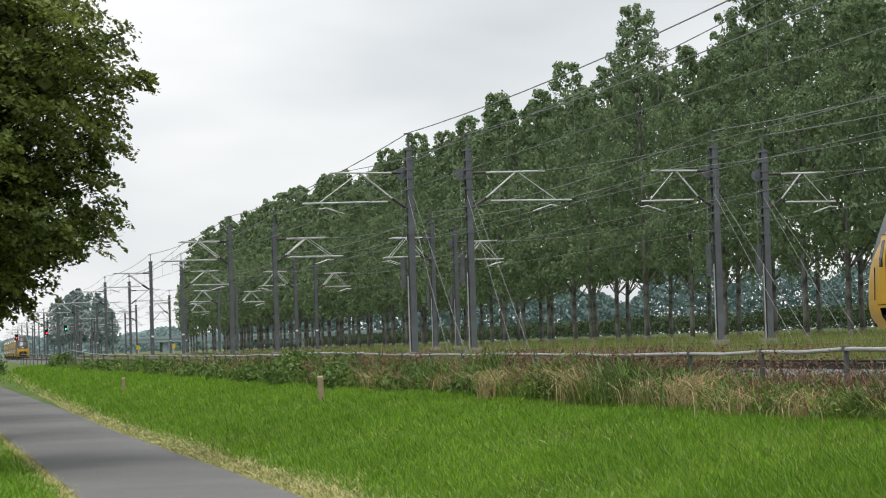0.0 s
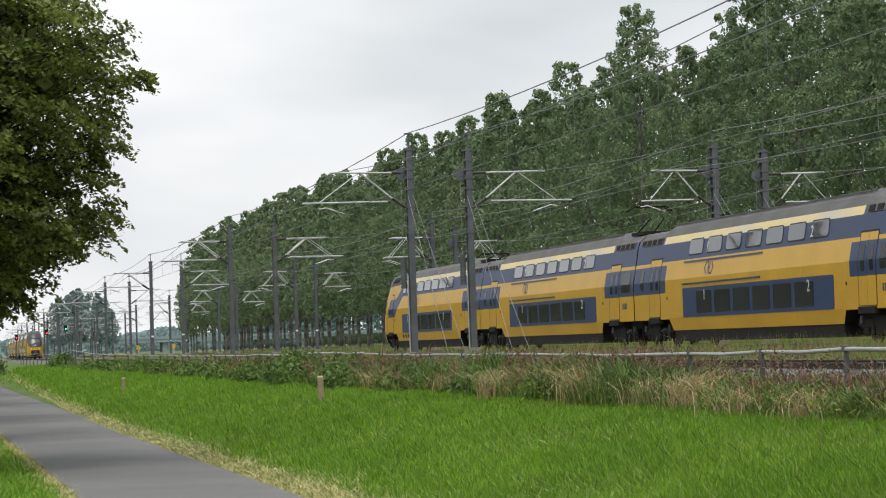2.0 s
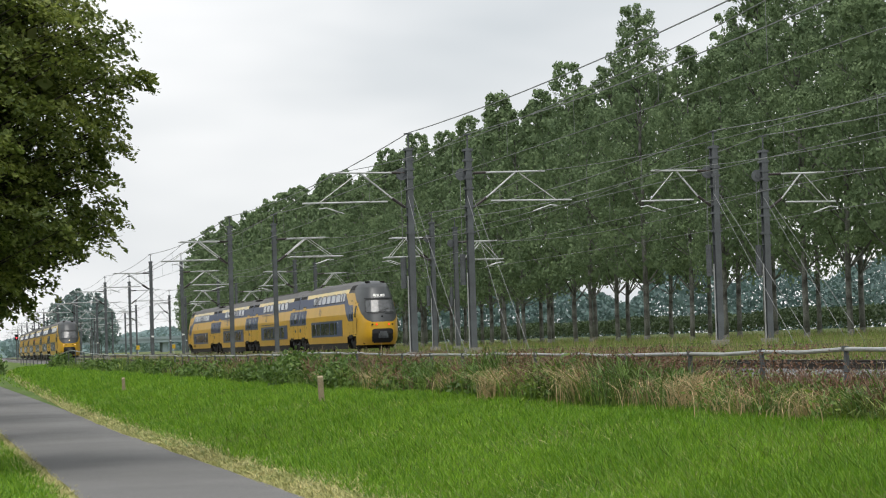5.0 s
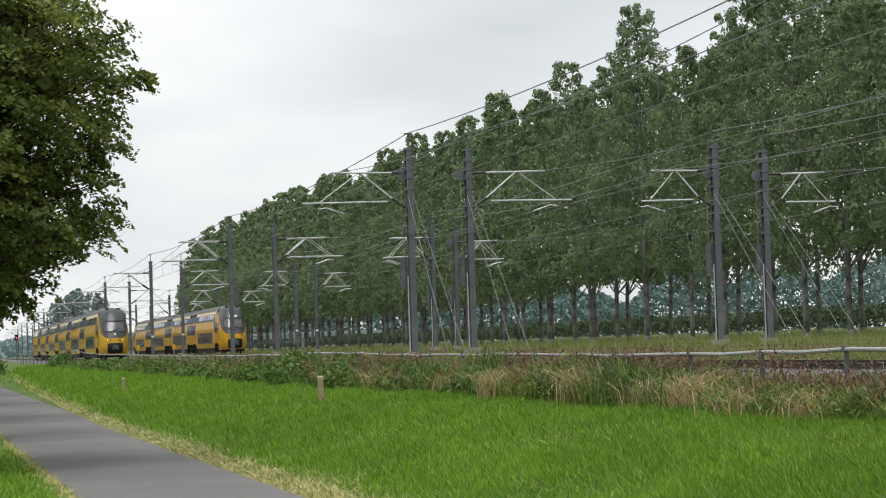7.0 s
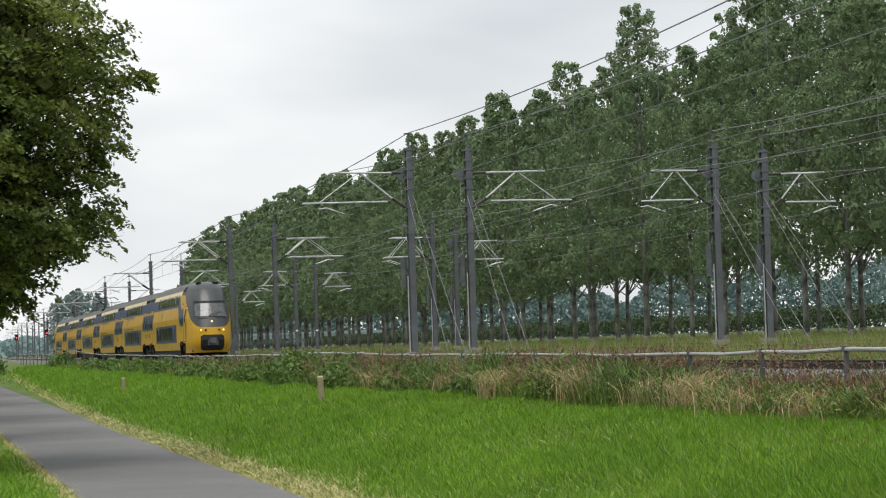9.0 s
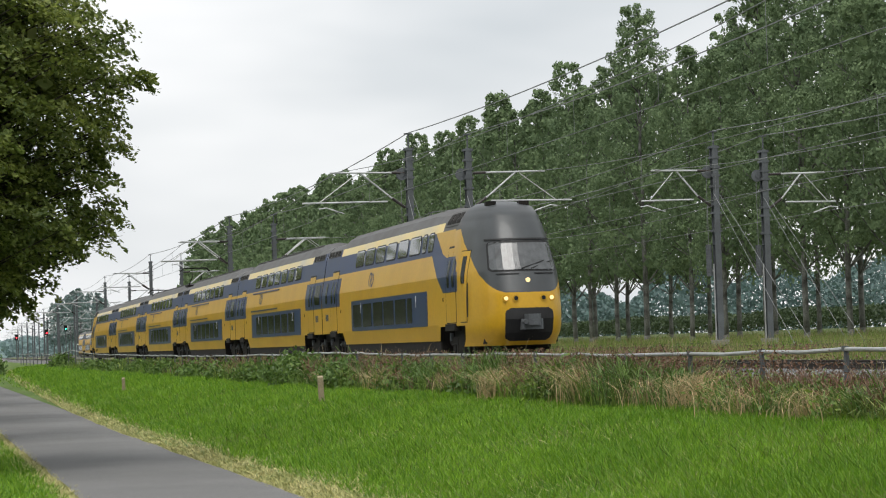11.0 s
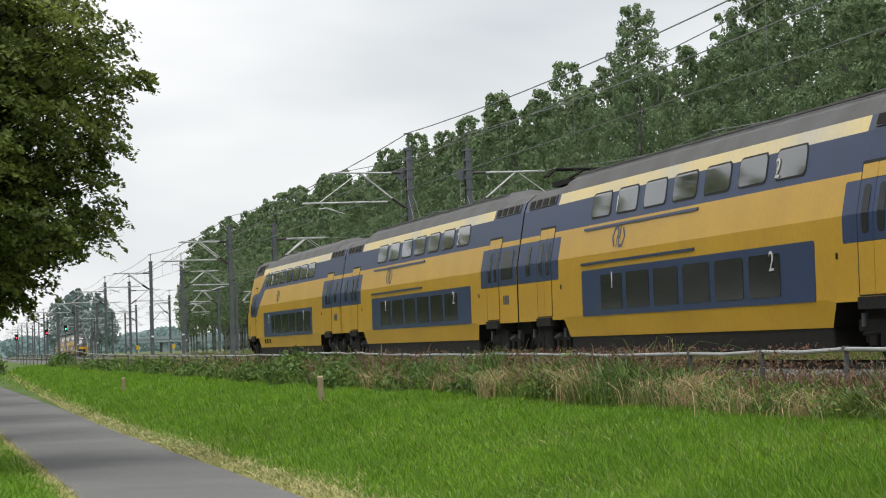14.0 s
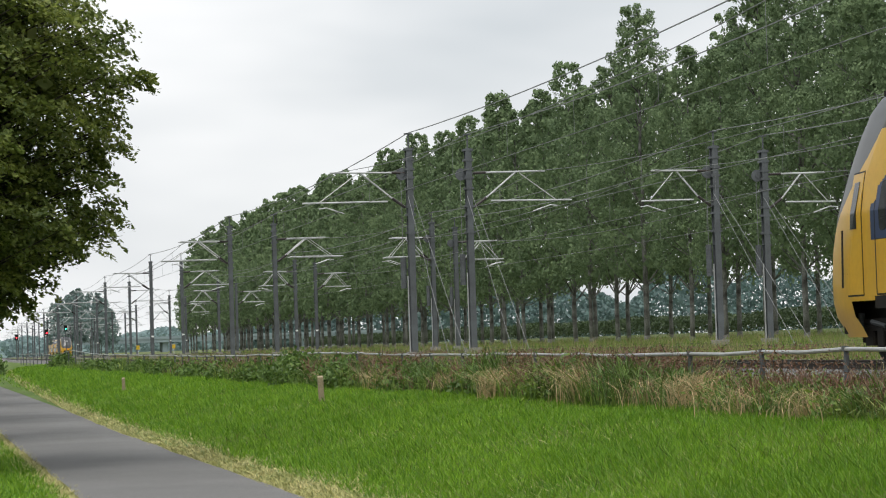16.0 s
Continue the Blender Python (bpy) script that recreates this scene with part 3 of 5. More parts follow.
def middle_car(train):
    L = CAR
    st = [(0.07, 0.86, 0.62, "b"), (2.9, 0.86, 0.62, "b"), (3.5, 0.86, 1.0, "m"), (4.6, 0.86, 1, "m"), (4.95, 0.42, 1, "m"), (13.3, 0.42, 1, "m"), (22.3, 0.42, 1, "m"), (22.65, 0.86, 1, "m"), (23.75, 0.86, 1, "b"), (24.35, 0.86, 0.62, "b"), (L - 0.07, 0.86, 0.62, "b")]
    car = part("carriage", body_rings(st).mesh("carriage", [YELLOW, BLUE, CREAM, ROOF, UNDER]), train)
    up = [(6.3 + 2.1 * k, 7.85 + 2.1 * k) for k in range(7)]
    low = [(7.3 + 2.05 * k, 9.0 + 2.05 * k) for k in range(6)]
    for side in (-1, 1):
        panes(car, side, up, low, (5.55, 20.9), ((7.72, "2"), (18.3, "1")))
        car_ends(car, 0, 1, side)
        car_ends(car, L, -1, side)
        trim(car, side, (12.3, 20.9), 17.9, 1.0)
    for y in (2.35, L - 2.35):
        part("bogie", BOGIE, car, "black bogie with steel wheels", pose(0, y, 0))
    # black underframe, drawn lower and wider to stand for the shade under the car
    part("underframe_shade_box", Shape().box(-1.31, 1.31, 5.0, L - 5.0, 0.0, 0.44, 0, 0.03).mesh("underframe_shade_box", UNDER), car)
    part("gangway", Shape().box(-1.1, 1.1, -0.1, 0.1, 0.95, 3.9, 0, 0.02).mesh("gangway", RUBBER), car, "black rubber gangway bellows")
    for s in (-1, 1):
        part("roof_rail", Shape().tube([(s * 0.62, 3.6, 4.56), (s * 0.62, 23.5, 4.56)], 0.03, 5).mesh("roof_rail", ROOF), car)
    return car


CAB_TOP = 0.8


def nose_front(z):
    return float(np.interp(z, [0.24, 0.6, 1.0, 1.75, 2.42, 3.2, 3.7, 4.1, 4.4, 4.6, 4.67], [-27.5, -27.9, -28.05, -27.95, -27.65, -27.2, -26.85, -26.5, -26.05, -25.4, -24.7]))


def cab_x(z):
    """Half width of the cab, whose brow is squarer than the roof behind it."""
    return float(np.interp(z, [0.40, 0.70, 2.37, 3.10, 3.80, 4.08, 4.40, 4.60, 4.67], [1.33, 1.40, 1.40, 1.30, 1.18, 1.10, 0.95, 0.66, 0.3]))


def cab_z(z):
    return z if z < 4.08 else 4.08 + (z - 4.08) * CAB_TOP


def nose_point(r, z, off=0.0):
    depth = float(np.interp(z, [0, 3.0, 4.0, 4.67], [2.3, 2.3, 2.2, 0.8]))
    return (r * (cab_x(z) + off), nose_front(z) + depth * (0.25 * r * r + 0.75 * abs(r) ** 6) - off, cab_z(z))


def nose_x(y, z):
    """Half width of the cab at y, where its plan rounds off."""
    lo, hi = 0.0, 1.0
    for _ in range(24):
        m = (lo + hi) / 2
        if nose_point(m, z)[1] < y:
            lo = m
        else:
            hi = m
    return lo * cab_x(z)


def nose_side(y0, y1, z0, z1, side, off, n=6):
    sh = Shape()
    g = [[(side * (nose_x(y0 + (y1 - y0) * k / n, z0 + (z1 - z0) * j / n) + o), y0 + (y1 - y0) * k / n, z0 + (z1 - z0) * j / n) for o in (off, off - 0.05) for k in range(n + 1)] for j in range(n + 1)]
    w = n + 1
    for j in range(n):
        for k in range(n):
            sh.poly([g[j][k], g[j][k + 1], g[j + 1][k + 1], g[j + 1][k]], [(0, 1, 2, 3)])
        for k in (0, n):
            sh.poly([g[j][k], g[j + 1][k], g[j + 1][w + k], g[j][w + k]], [(0, 1, 2, 3)])
    for j in (0, n):
        for k in range(n):
            sh.poly([g[j][k], g[j][k + 1], g[j][w + k + 1], g[j][w + k]], [(0, 1, 2, 3)])
    return sh


def cab_car(train, lamps, lamps_digit, graffiti=False, hatches=False):
    """End car from the gap at 0 to the rounded cab at -27.6."""
    st = [(-0.07, 0.86, 0.62, "b"), (-2.9, 0.86, 0.62, "b"), (-3.5, 0.86, 1.0, "m"), (-4.7, 0.86, 1, "m"), (-5.05, 0.42, 1, "m"), (-19.8, 0.42, 1, "m"), (-20.8, 0.42, CAB_TOP, "y"), (-21.9, 0.42, CAB_TOP, "c"), (-22.25, 0.86, CAB_TOP, "c"), (-23.4, 0.86, CAB_TOP, "c"), (-23.75, 0.86, CAB_TOP, "c")]
    sh = Shape()
    for a, b in zip(st[:-1], st[1:]):
        q = body_rings([a, (b[0], b[1], b[2], a[3])])
        keep = [k for k, f in enumerate(q.f) if len(f) < 8]
        sh.poly(q.v, [q.f[k] for k in keep])
        sh.i[-len(keep):] = [q.i[k] for k in keep]
    # cab shell: the grid follows the edge of the grey mask
    zl = [0.24, 0.42, 0.6, 0.86, 1.2, 1.5, 1.7] + [1.75 + 0.05 * k for k in range(30)] + [3.3, 3.45, 3.6, 3.75, 3.9, 4.0, 4.08, 4.2, 4.3, 4.4, 4.5, 4.57, 4.62, 4.67]
    tl = np.linspace(-1, 1, 57)
    vs, fs, mi = [], [], []
    for z in zl:
        e = float(np.interp(z, [1.75, 1.78, 1.83, 1.92, 2.05, 2.3, 2.6, 3.0, 3.3, 3.7], [0.44, 0.53, 0.60, 0.68, 0.75, 0.83, 0.88, 0.93, 0.97, 0.998]))
        vs.append((-side_x(z), -23.75, cab_z(z)))
        for t in tl:
            u = abs(t)
            r = e * u / 0.7 if u < 0.7 else e + (1 - e) * (u - 0.7) / 0.3
            vs.append(nose_point(math.copysign(r, t), z))
        vs.append((side_x(z), -23.75, cab_z(z)))
    c = len(tl) + 2
    for j in range(len(zl) - 1):
        zm = (zl[j] + zl[j + 1]) / 2
        for k in range(c - 1):
            if zm < 0.88 and k in (0, c - 2):
                continue
            fs.append((j * c + k, j * c + k + 1, (j + 1) * c + k + 1, (j + 1) * c + k))
            inner = 0 < k < c - 2 and abs((tl[k - 1] + tl[min(k, len(tl) - 1)]) / 2) < 0.7
            mi.append(5 if (inner and zm > 1.75) or (zm > 3.7 and 0 < k < c - 2) else (3 if zm > 3.8 else 0))
    o = len(sh.v)
    sh.poly(vs, fs)
    sh.i[-len(fs):] = mi
    car = part("cab_carriage", sh.mesh("cab_carriage", [YELLOW, BLUE, CREAM, ROOF, UNDER, MASKGREY], True), train)
    for side in (-1, 1):
        up = [(-8.54, -6.95), (-10.54, -8.9), (-12.56, -10.93), (-14.56, -12.95), (-16.59, -14.97), (-18.63, -16.95), (-19.6, -19.0), (-20.7, -19.95)]
        low = [(-8.8, -7.15), (-10.8, -9.1), (-12.9, -11.15), (-14.9, -13.1), (-17.0, -15.2), (-18.0, -17.25)]
        panes(car, side, up, low, (-20.4, -6.75), ((-8.75, lamps_digit), (-18.7, lamps_digit)))
        car_ends(car, 0, -1, side)
        trim(car, side, None, -10.6 if side < 0 else -16.3, -1.5)
        # blue sweep from the upper band down to the front door
        part("blue_sweep", plate([(-20.7, 3.10), (-21.9, 2.4), (-22.8, 1.88), (-24.75, 1.88), (-24.75, 2.92), (-22.9, 2.96), (-22.3, 3.1), (-20.9, 3.8), (-20.7, 3.8)], side, 0.004).mesh("blue_sweep", BLUE), car, "dark blue swept livery panel")
        door(car, -24.55, -23.2, side)
        part("door_seal", nose_side(-25.88, -25.12, 0.94, 3.08, side, 0.004).mesh("door_seal", RUBBER), car)
        part("cab_door", nose_side(-25.85, -25.15, 0.97, 3.05, side, 0.012).mesh("cab_door", YELLOW), car)
        part("cab_door_window", nose_side(-25.66, -25.34, 2.1, 2.9, side, 0.022).mesh("cab_door_window", GLASS), car)
        part("grab_handle", Shape().tube([(side * (nose_x(-26.05, 1.2) + 0.05), -26.05, 1.1), (side * (nose_x(-26.05, 2.0) + 0.05), -26.05, 2.1)], 0.018, 6).mesh("grab_handle", RUBBER), car)
        part("air_vent", plate(rounded(-24.3, -22.2, 3.92, 4.36, 0.04), side, 0.03).mesh("air_vent", ROOF), car)
        for k in range(3):
            part("vent_grille", plate(rounded(-24.18 + 0.64 * k, -23.66 + 0.64 * k, 3.98, 4.3, 0.03), side, 0.045).mesh("vent_grille", UNDER), car)
        for k in range(3 if hatches else 0):
            part("hatch", plate(rounded(-20.3 + 0.75 * k, -20.1 + 0.75 * k, 0.6, 0.8, 0.02, 1), side, 0.01).mesh("hatch", UNDER), car)
    for y in (-2.35, -24.3):
        part("bogie", BOGIE, car, "black bogie with steel wheels", pose(0, y, 0))
    part("front_equipment", Shape().box(-1.1, 1.1, -26.9, -26.3, 0.3, 0.9, 0, 0.1).mesh("front_equipment", UNDER), car)
    # underframe again carried down in black to fill the shaded gap beneath
    part("underframe_shade_box", Shape().box(-1.31, 1.31, -21.9, -5.0, 0.0, 0.44, 0, 0.03).mesh("underframe_shade_box", UNDER), car)

    def nose_patch(name, r0, r1, z0, z1, off, material, n=12, label="", rr=0.0):
        s2 = Shape()
        g = []
        for j in range(n + 1):
            z = z0 + (z1 - z0) * j / n
            e = min(j, n - j) / n * (z1 - z0)
            cut = 0 if e >= rr else (rr - math.sqrt(max(0, rr * rr - (rr - e) ** 2))) / 1.4
            g.append([nose_point(r0 + cut + (r1 - r0 - 2 * cut) * k / n, z, off) for k in range(n + 1)])
        flat = [p for row in g for p in row]
        w = n + 1
        fs = [(j * w + k, j * w + k + 1, (j + 1) * w + k + 1, (j + 1) * w + k) for j in range(n) for k in range(n)]
        rim = list(range(0, w)) + [j * w + n for j in range(1, w)] + [n * w + k for k in range(n - 1, -1, -1)] + [j * w for j in range(n - 1, 0, -1)]
        back = [(x, y + 0.06, z) for x, y, z in (flat[i] for i in rim)]
        q = len(flat)
        fs += [(rim[(k + 1) % len(rim)], rim[k], q + k, q + (k + 1) % len(rim)) for k in range(len(rim))]
        s2.poly(flat + back, fs)
        return part(name, s2.mesh(name, material), car, label)

    nose_patch("windscreen_frame", -0.72, 0.72, 2.36, 3.26, 0.008, RUBBER, rr=0.08)
    nose_patch("windscreen", -0.69, 0.69, 2.41, 3.20, 0.02, SCREEN, label="large raked windscreen", rr=0.06)
    nose_patch("brow_slit", -0.74, 0.74, 3.29, 3.34, 0.03, RUBBER)
    nose_patch("lower_slit", -0.6, -0.16, 2.28, 2.31, 0.02, RUBBER)
    nose_patch("lower_slit", 0.16, 0.6, 2.28, 2.31, 0.02, RUBBER)
    box = nose_patch("coupler_recess", -0.5, 0.5, 0.36, 1.30, 0.012, RUBBER, label="black recess round the coupler", rr=0.15)
    part("coupler", Shape().box(-0.3, 0.3, -28.3, -27.5, 0.68, 0.98, 0, 0.05).box(-0.2, 0.2, -28.42, -27.5, 0.8, 1.12, 0, 0.04).tube([(-0.26, -28.2, 0.9), (-0.26, -28.5, 0.9)], 0.07, 8).mesh("coupler", MASTG), car, "grey steel automatic coupler")
    for r in (-0.5, 0.5):
        part("wiper", Shape().tube([nose_point(r * 0.2, 2.44, 0.06), nose_point(r * 0.2 + 0.5, 2.66, 0.06)], 0.014, 5).mesh("wiper", RUBBER), car)
    for r, on in ((-0.48, 1), (-0.29, 2), (0.29, 2), (0.48, 1)):
        ring = Shape()
        p = Vector(nose_point(r, 1.58, 0.0))
        ring.tube([p + Vector((0, 0.08, 0)), p + Vector((0, -0.04, 0))], 0.105, 12)
        part("lamp_ring", ring.mesh("lamp_ring", YELLOW), car)
        lens = Shape().tube([p + Vector((0, 0.0, 0)), p + Vector((0, -0.06, 0))], 0.06, 12)
        lit = (lamps == "white" and on == 1) or (lamps == "red" and on == 2)
        part("headlight" if on == 1 else "tail_light", lens.mesh("lens", LAMPW if lamps == "white" and lit else LAMPR if lit else GLASS), car)
    p = Vector(nose_point(0, 2.1, 0.0))
    part("headlight", Shape().tube([p + Vector((0, 0.05, 0)), p + Vector((0, -0.04, 0))], 0.065, 12).mesh("headlight", LAMPW if lamps == "white" else GLASS), car)
    if graffiti:
        for r0, r1, z0, z1 in ((-0.32, -0.18, 3.46, 3.62), (-0.14, -0.02, 3.45, 3.6), (0.06, 0.2, 3.44, 3.6), (0.24, 0.3, 3.45, 3.62), (-0.3, 0.26, 3.4, 3.42)):
            nose_patch("paint_mark", r0, r1, z0, z1, 0.004, WHITEP, 4, "pale sprayed paint mark")
    for s in (-0.5, 0.5):
        part("horn_housing", Shape().box(s - 0.15, s + 0.15, -25.75, -25.4, 4.28, 4.5, 0, 0.06).mesh("horn_housing", UNDER), car)
    return car


LAMPW = glow("lit_headlight", (1.0, 0.76, 0.36), 0.75)
LAMPR = glow("lit_tail_light", (1.0, 0.04, 0.015), 1.1)


def pantograph(train, y, up=True):
    th = empty("pantograph")
    th.parent = train
    th.matrix_basis = pose(0, y, 0)
    part("pantograph_base", Shape().box(-0.6, 0.6, -0.9, 0.9, 4.42, 4.55, 0, 0.03).mesh("pantograph_base", UNDER), th)
    top = 5.62 if up else 4.85
    sh = Shape()
    for s in (-0.35, 0.35):
        sh.tube([(s, 0.8, 4.55), (s * 0.8, -0.9, (4.55 + top) / 2), (s * 0.6, 0.2, top)], 0.03, 6)
    part("pantograph_arm", sh.mesh("pantograph_arm", UNDER), th)
    sh = Shape()
    for d in (0.05, 0.4):
        sh.tube([(-0.95, d, top - 0.2), (-0.7, d, top), (0.7, d, top), (0.95, d, top - 0.2)], 0.035, 6)
    part("collector_bow", sh.mesh("collector_bow", UNDER), th)


def make_train(label, cars, lamps_low, lamps_high, pans, graffiti):
    train = tagged(empty("train"), label, "train")
    cab_car(train, lamps_low, "2" if graffiti else "1", graffiti)
    mid = middle_car(train)
    for k in range(1, cars - 2):
        copy_thing(mid, pose(0, CAR * k, 0))
    high = cab_car(train, lamps_high, "2", hatches=True)
    high.matrix_basis = pose(0, CAR * (cars - 2), 0, 0, 0, 180)
    for y, up in pans:
        pantograph(train, y, up)
    return train


near_train = make_train("yellow and blue six-car double-deck electric train with grey roof", 6, "white", "red", [(79.9, False), (57.3, True)], False)
far_train = make_train("yellow and blue four-car double-deck electric train on the far track", 4, "red", "white", [(29.0, True), (56.5, False)], True)


# ---- trees ----
def leaf_cards(centers, size, rg, facing=None, wide=0.62):
    """One small leaf (a rhombus) at each centre; facing gives the way that it looks, else any way."""
    n = len(centers)
    f = rg.normal(size=(n, 3)) if facing is None else facing
    f = f / (np.linalg.norm(f, axis=1, keepdims=True) + 1e-9)
    a = np.cross(f, rg.normal(size=(n, 3)))
    a /= np.linalg.norm(a, axis=1, keepdims=True) + 1e-9
    b = np.cross(f, a)
    s = size * rg.uniform(0.6, 1.4, (n, 1))
    a, b = a * s, b * s * wide
    return np.stack([centers - a, centers - b * 0.9 + a * 0.1, centers + a, centers + b * 0.9 + a * 0.1], 1)


def crown_points(rg, height, base, radius, clumps, per, shape):
    """Leaf centres and their facing, in rounded tufts on an uneven envelope; shape(u) gives the relative radius at height u."""
    pts, way, cl = [], [], []
    for k in range(clumps):
        u = rg.uniform(0, 1) ** 0.9
        z = base + (height - base) * u
        rr = radius * shape(u)
        a = rg.uniform(0, 2 * math.pi)
        q = rr * (0.3 + 0.7 * math.sqrt(rg.uniform(0.05, 1)))
        c = np.array([q * math.cos(a), q * math.sin(a), z])
        sz = rg.uniform(0.6, 1.35) * radius * 0.2 * (1 - 0.5 * u * u)
        cl.append(c)
        d = rg.normal(size=(per, 3)) + np.array([0.5 * math.cos(a), 0.5 * math.sin(a), 0.45])
        d /= np.linalg.norm(d, axis=1, keepdims=True)
        pts.append(c + d * np.array([sz, sz, sz * 0.9]) * rg.uniform(0.45, 1.2, (per, 1)))
        way.append(d + rg.normal(size=(per, 3)) * 0.65)
    return np.concatenate(pts), np.concatenate(way), cl


def poplar_kit(seed, height, lean, per, leaf, leaves):
    rg = np.random.default_rng(seed)
    base = height * rg.uniform(0.185, 0.235)
    rad = rg.uniform(3.2, 3.9)

    def shape(u):
        return min(1, 0.55 + u * 2.4) * (1 - max(0, u - 0.4) ** 1.35 * 1.62) + 0.02

    pts, way, cl = crown_points(rg, height, base, rad, 170, per, shape)
    # inner foliage round the stem
    k = 1300 if per > 30 else 380
    u, a = rg.uniform(0.02, 0.93, k), rg.uniform(0, 2 * math.pi, k)
    q = rad * 0.74 * np.sqrt(rg.uniform(0, 1, k)) * np.array([shape(v) for v in u])
    core = np.stack([q * np.cos(a), q * np.sin(a), base + (height - base) * u], -1)
    cards = np.concatenate([leaf_cards(pts, leaf, rg, way, 0.8), leaf_cards(core, 0.175 if per > 30 else 0.27, rg, None, 0.9)])
    crown = fast_mesh("crown", cards, 4, leaves)
    sh = Shape()
    tp = [(lean * (k / 8) ** 1.5 * 1.2 + rg.normal(0, 0.04), rg.normal(0, 0.04), height * 0.92 * k / 8) for k in range(9)]
    tp[0] = (0, 0, -0.3)
    sh.tube(tp, 0.21, 8, r2=0.05)
    sh.tube([(0, 0, -0.3), (0, 0, 0.12), (0, 0, 0.5)], 0.31, 8, r2=0.2)
    for c in cl[::5]:
        z0 = max(base * 0.8, c[2] - 2.0 - 0.3 * math.hypot(c[0], c[1]))
        i = min(7, int(z0 / (height * 0.92) * 8))
        s = Vector(tp[i + 1]).lerp(Vector(tp[i]), 0.5)
        sh.tube([s, s.lerp(Vector(c), 0.5) + Vector((0, 0, -0.2)), c], 0.06, 4, r2=0.015, caps=False)
    return sh.mesh("trunk", BARK, True), crown


SORTS = [(21.0, 0.2), (21.6, -0.3), (20.6, 0.4), (21.2, 0.1), (21.9, 0.0), (20.3, -0.2)]
KITS = [poplar_kit(100 + k, h, ln, 18, 0.225, POPLAR) for k, (h, ln) in enumerate(SORTS)]
MIDDLE = [poplar_kit(150 + k, h, ln, 40, 0.145, POPLAR) for k, (h, ln) in enumerate(SORTS)]
FINE = [poplar_kit(200 + k, h, ln, 106, 0.092, POPLAR) for k, (h, ln) in enumerate(SORTS)]
DISTANT = [poplar_kit(300 + k, h, ln, 15, 0.34, HAZEPOPLAR) for k, (h, ln) in enumerate(SORTS[:3])]
rt = np.random.default_rng(5)
for row, (rx, y0, y1, sp) in enumerate([(52.0, 96, 505, 7.6), (59.5, 99, 505, 7.6)]):
    y = y0
    while y < y1:
        trunk, crown = (FINE if y < 172 and not row else MIDDLE if y < (172 if row else 290) else KITS)[rt.integers(0, len(KITS))]
        H = float(np.interp(y, [96, 134, 140, 144, 150, 153, 158, 162, 168, 174, 185, 200, 232, 281, 350, 420, 470, 505], [24.6, 23.8, 22.6, 22.2, 19.9, 19.6, 20.6, 23.0, 22.4, 20.4, 21.2, 22.1, 22.4, 22.0, 22.8, 23.0, 22, 17.5]))
        s = H / 21.1 * rt.uniform(0.94, 1.05) * (1.05 if row else 1.0)
        x = rx + float(bend(y)) + rt.normal(0, 0.3)
        tree = tagged(empty("poplar_tree", pose(x, y + rt.normal(0, 0.6), float(ground_z(x, y)), 0, 0, rt.uniform(0, 360)) @ Matrix.Diagonal((s * 0.9, s * 0.9, s, 1))),
                      "tall poplar with grey trunk and dense dark green crown", "tree", "row of poplars beside the line")
        part("trunk", trunk, tree)
        part("crown", crown, tree)
        y += sp
# a farther group down the line, with haze painted into its leaf colour
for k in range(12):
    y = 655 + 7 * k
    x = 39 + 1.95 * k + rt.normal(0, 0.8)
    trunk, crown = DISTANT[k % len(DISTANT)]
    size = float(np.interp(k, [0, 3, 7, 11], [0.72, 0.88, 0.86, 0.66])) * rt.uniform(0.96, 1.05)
    tree = tagged(empty("poplar_tree", pose(x, y, 1.2, 0, 0, 40 * k) @ Matrix.Scale(size, 4)), "distant poplar with haze painted into its dense grey-green crown", "tree", "far group of poplars")
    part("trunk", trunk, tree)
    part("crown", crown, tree)


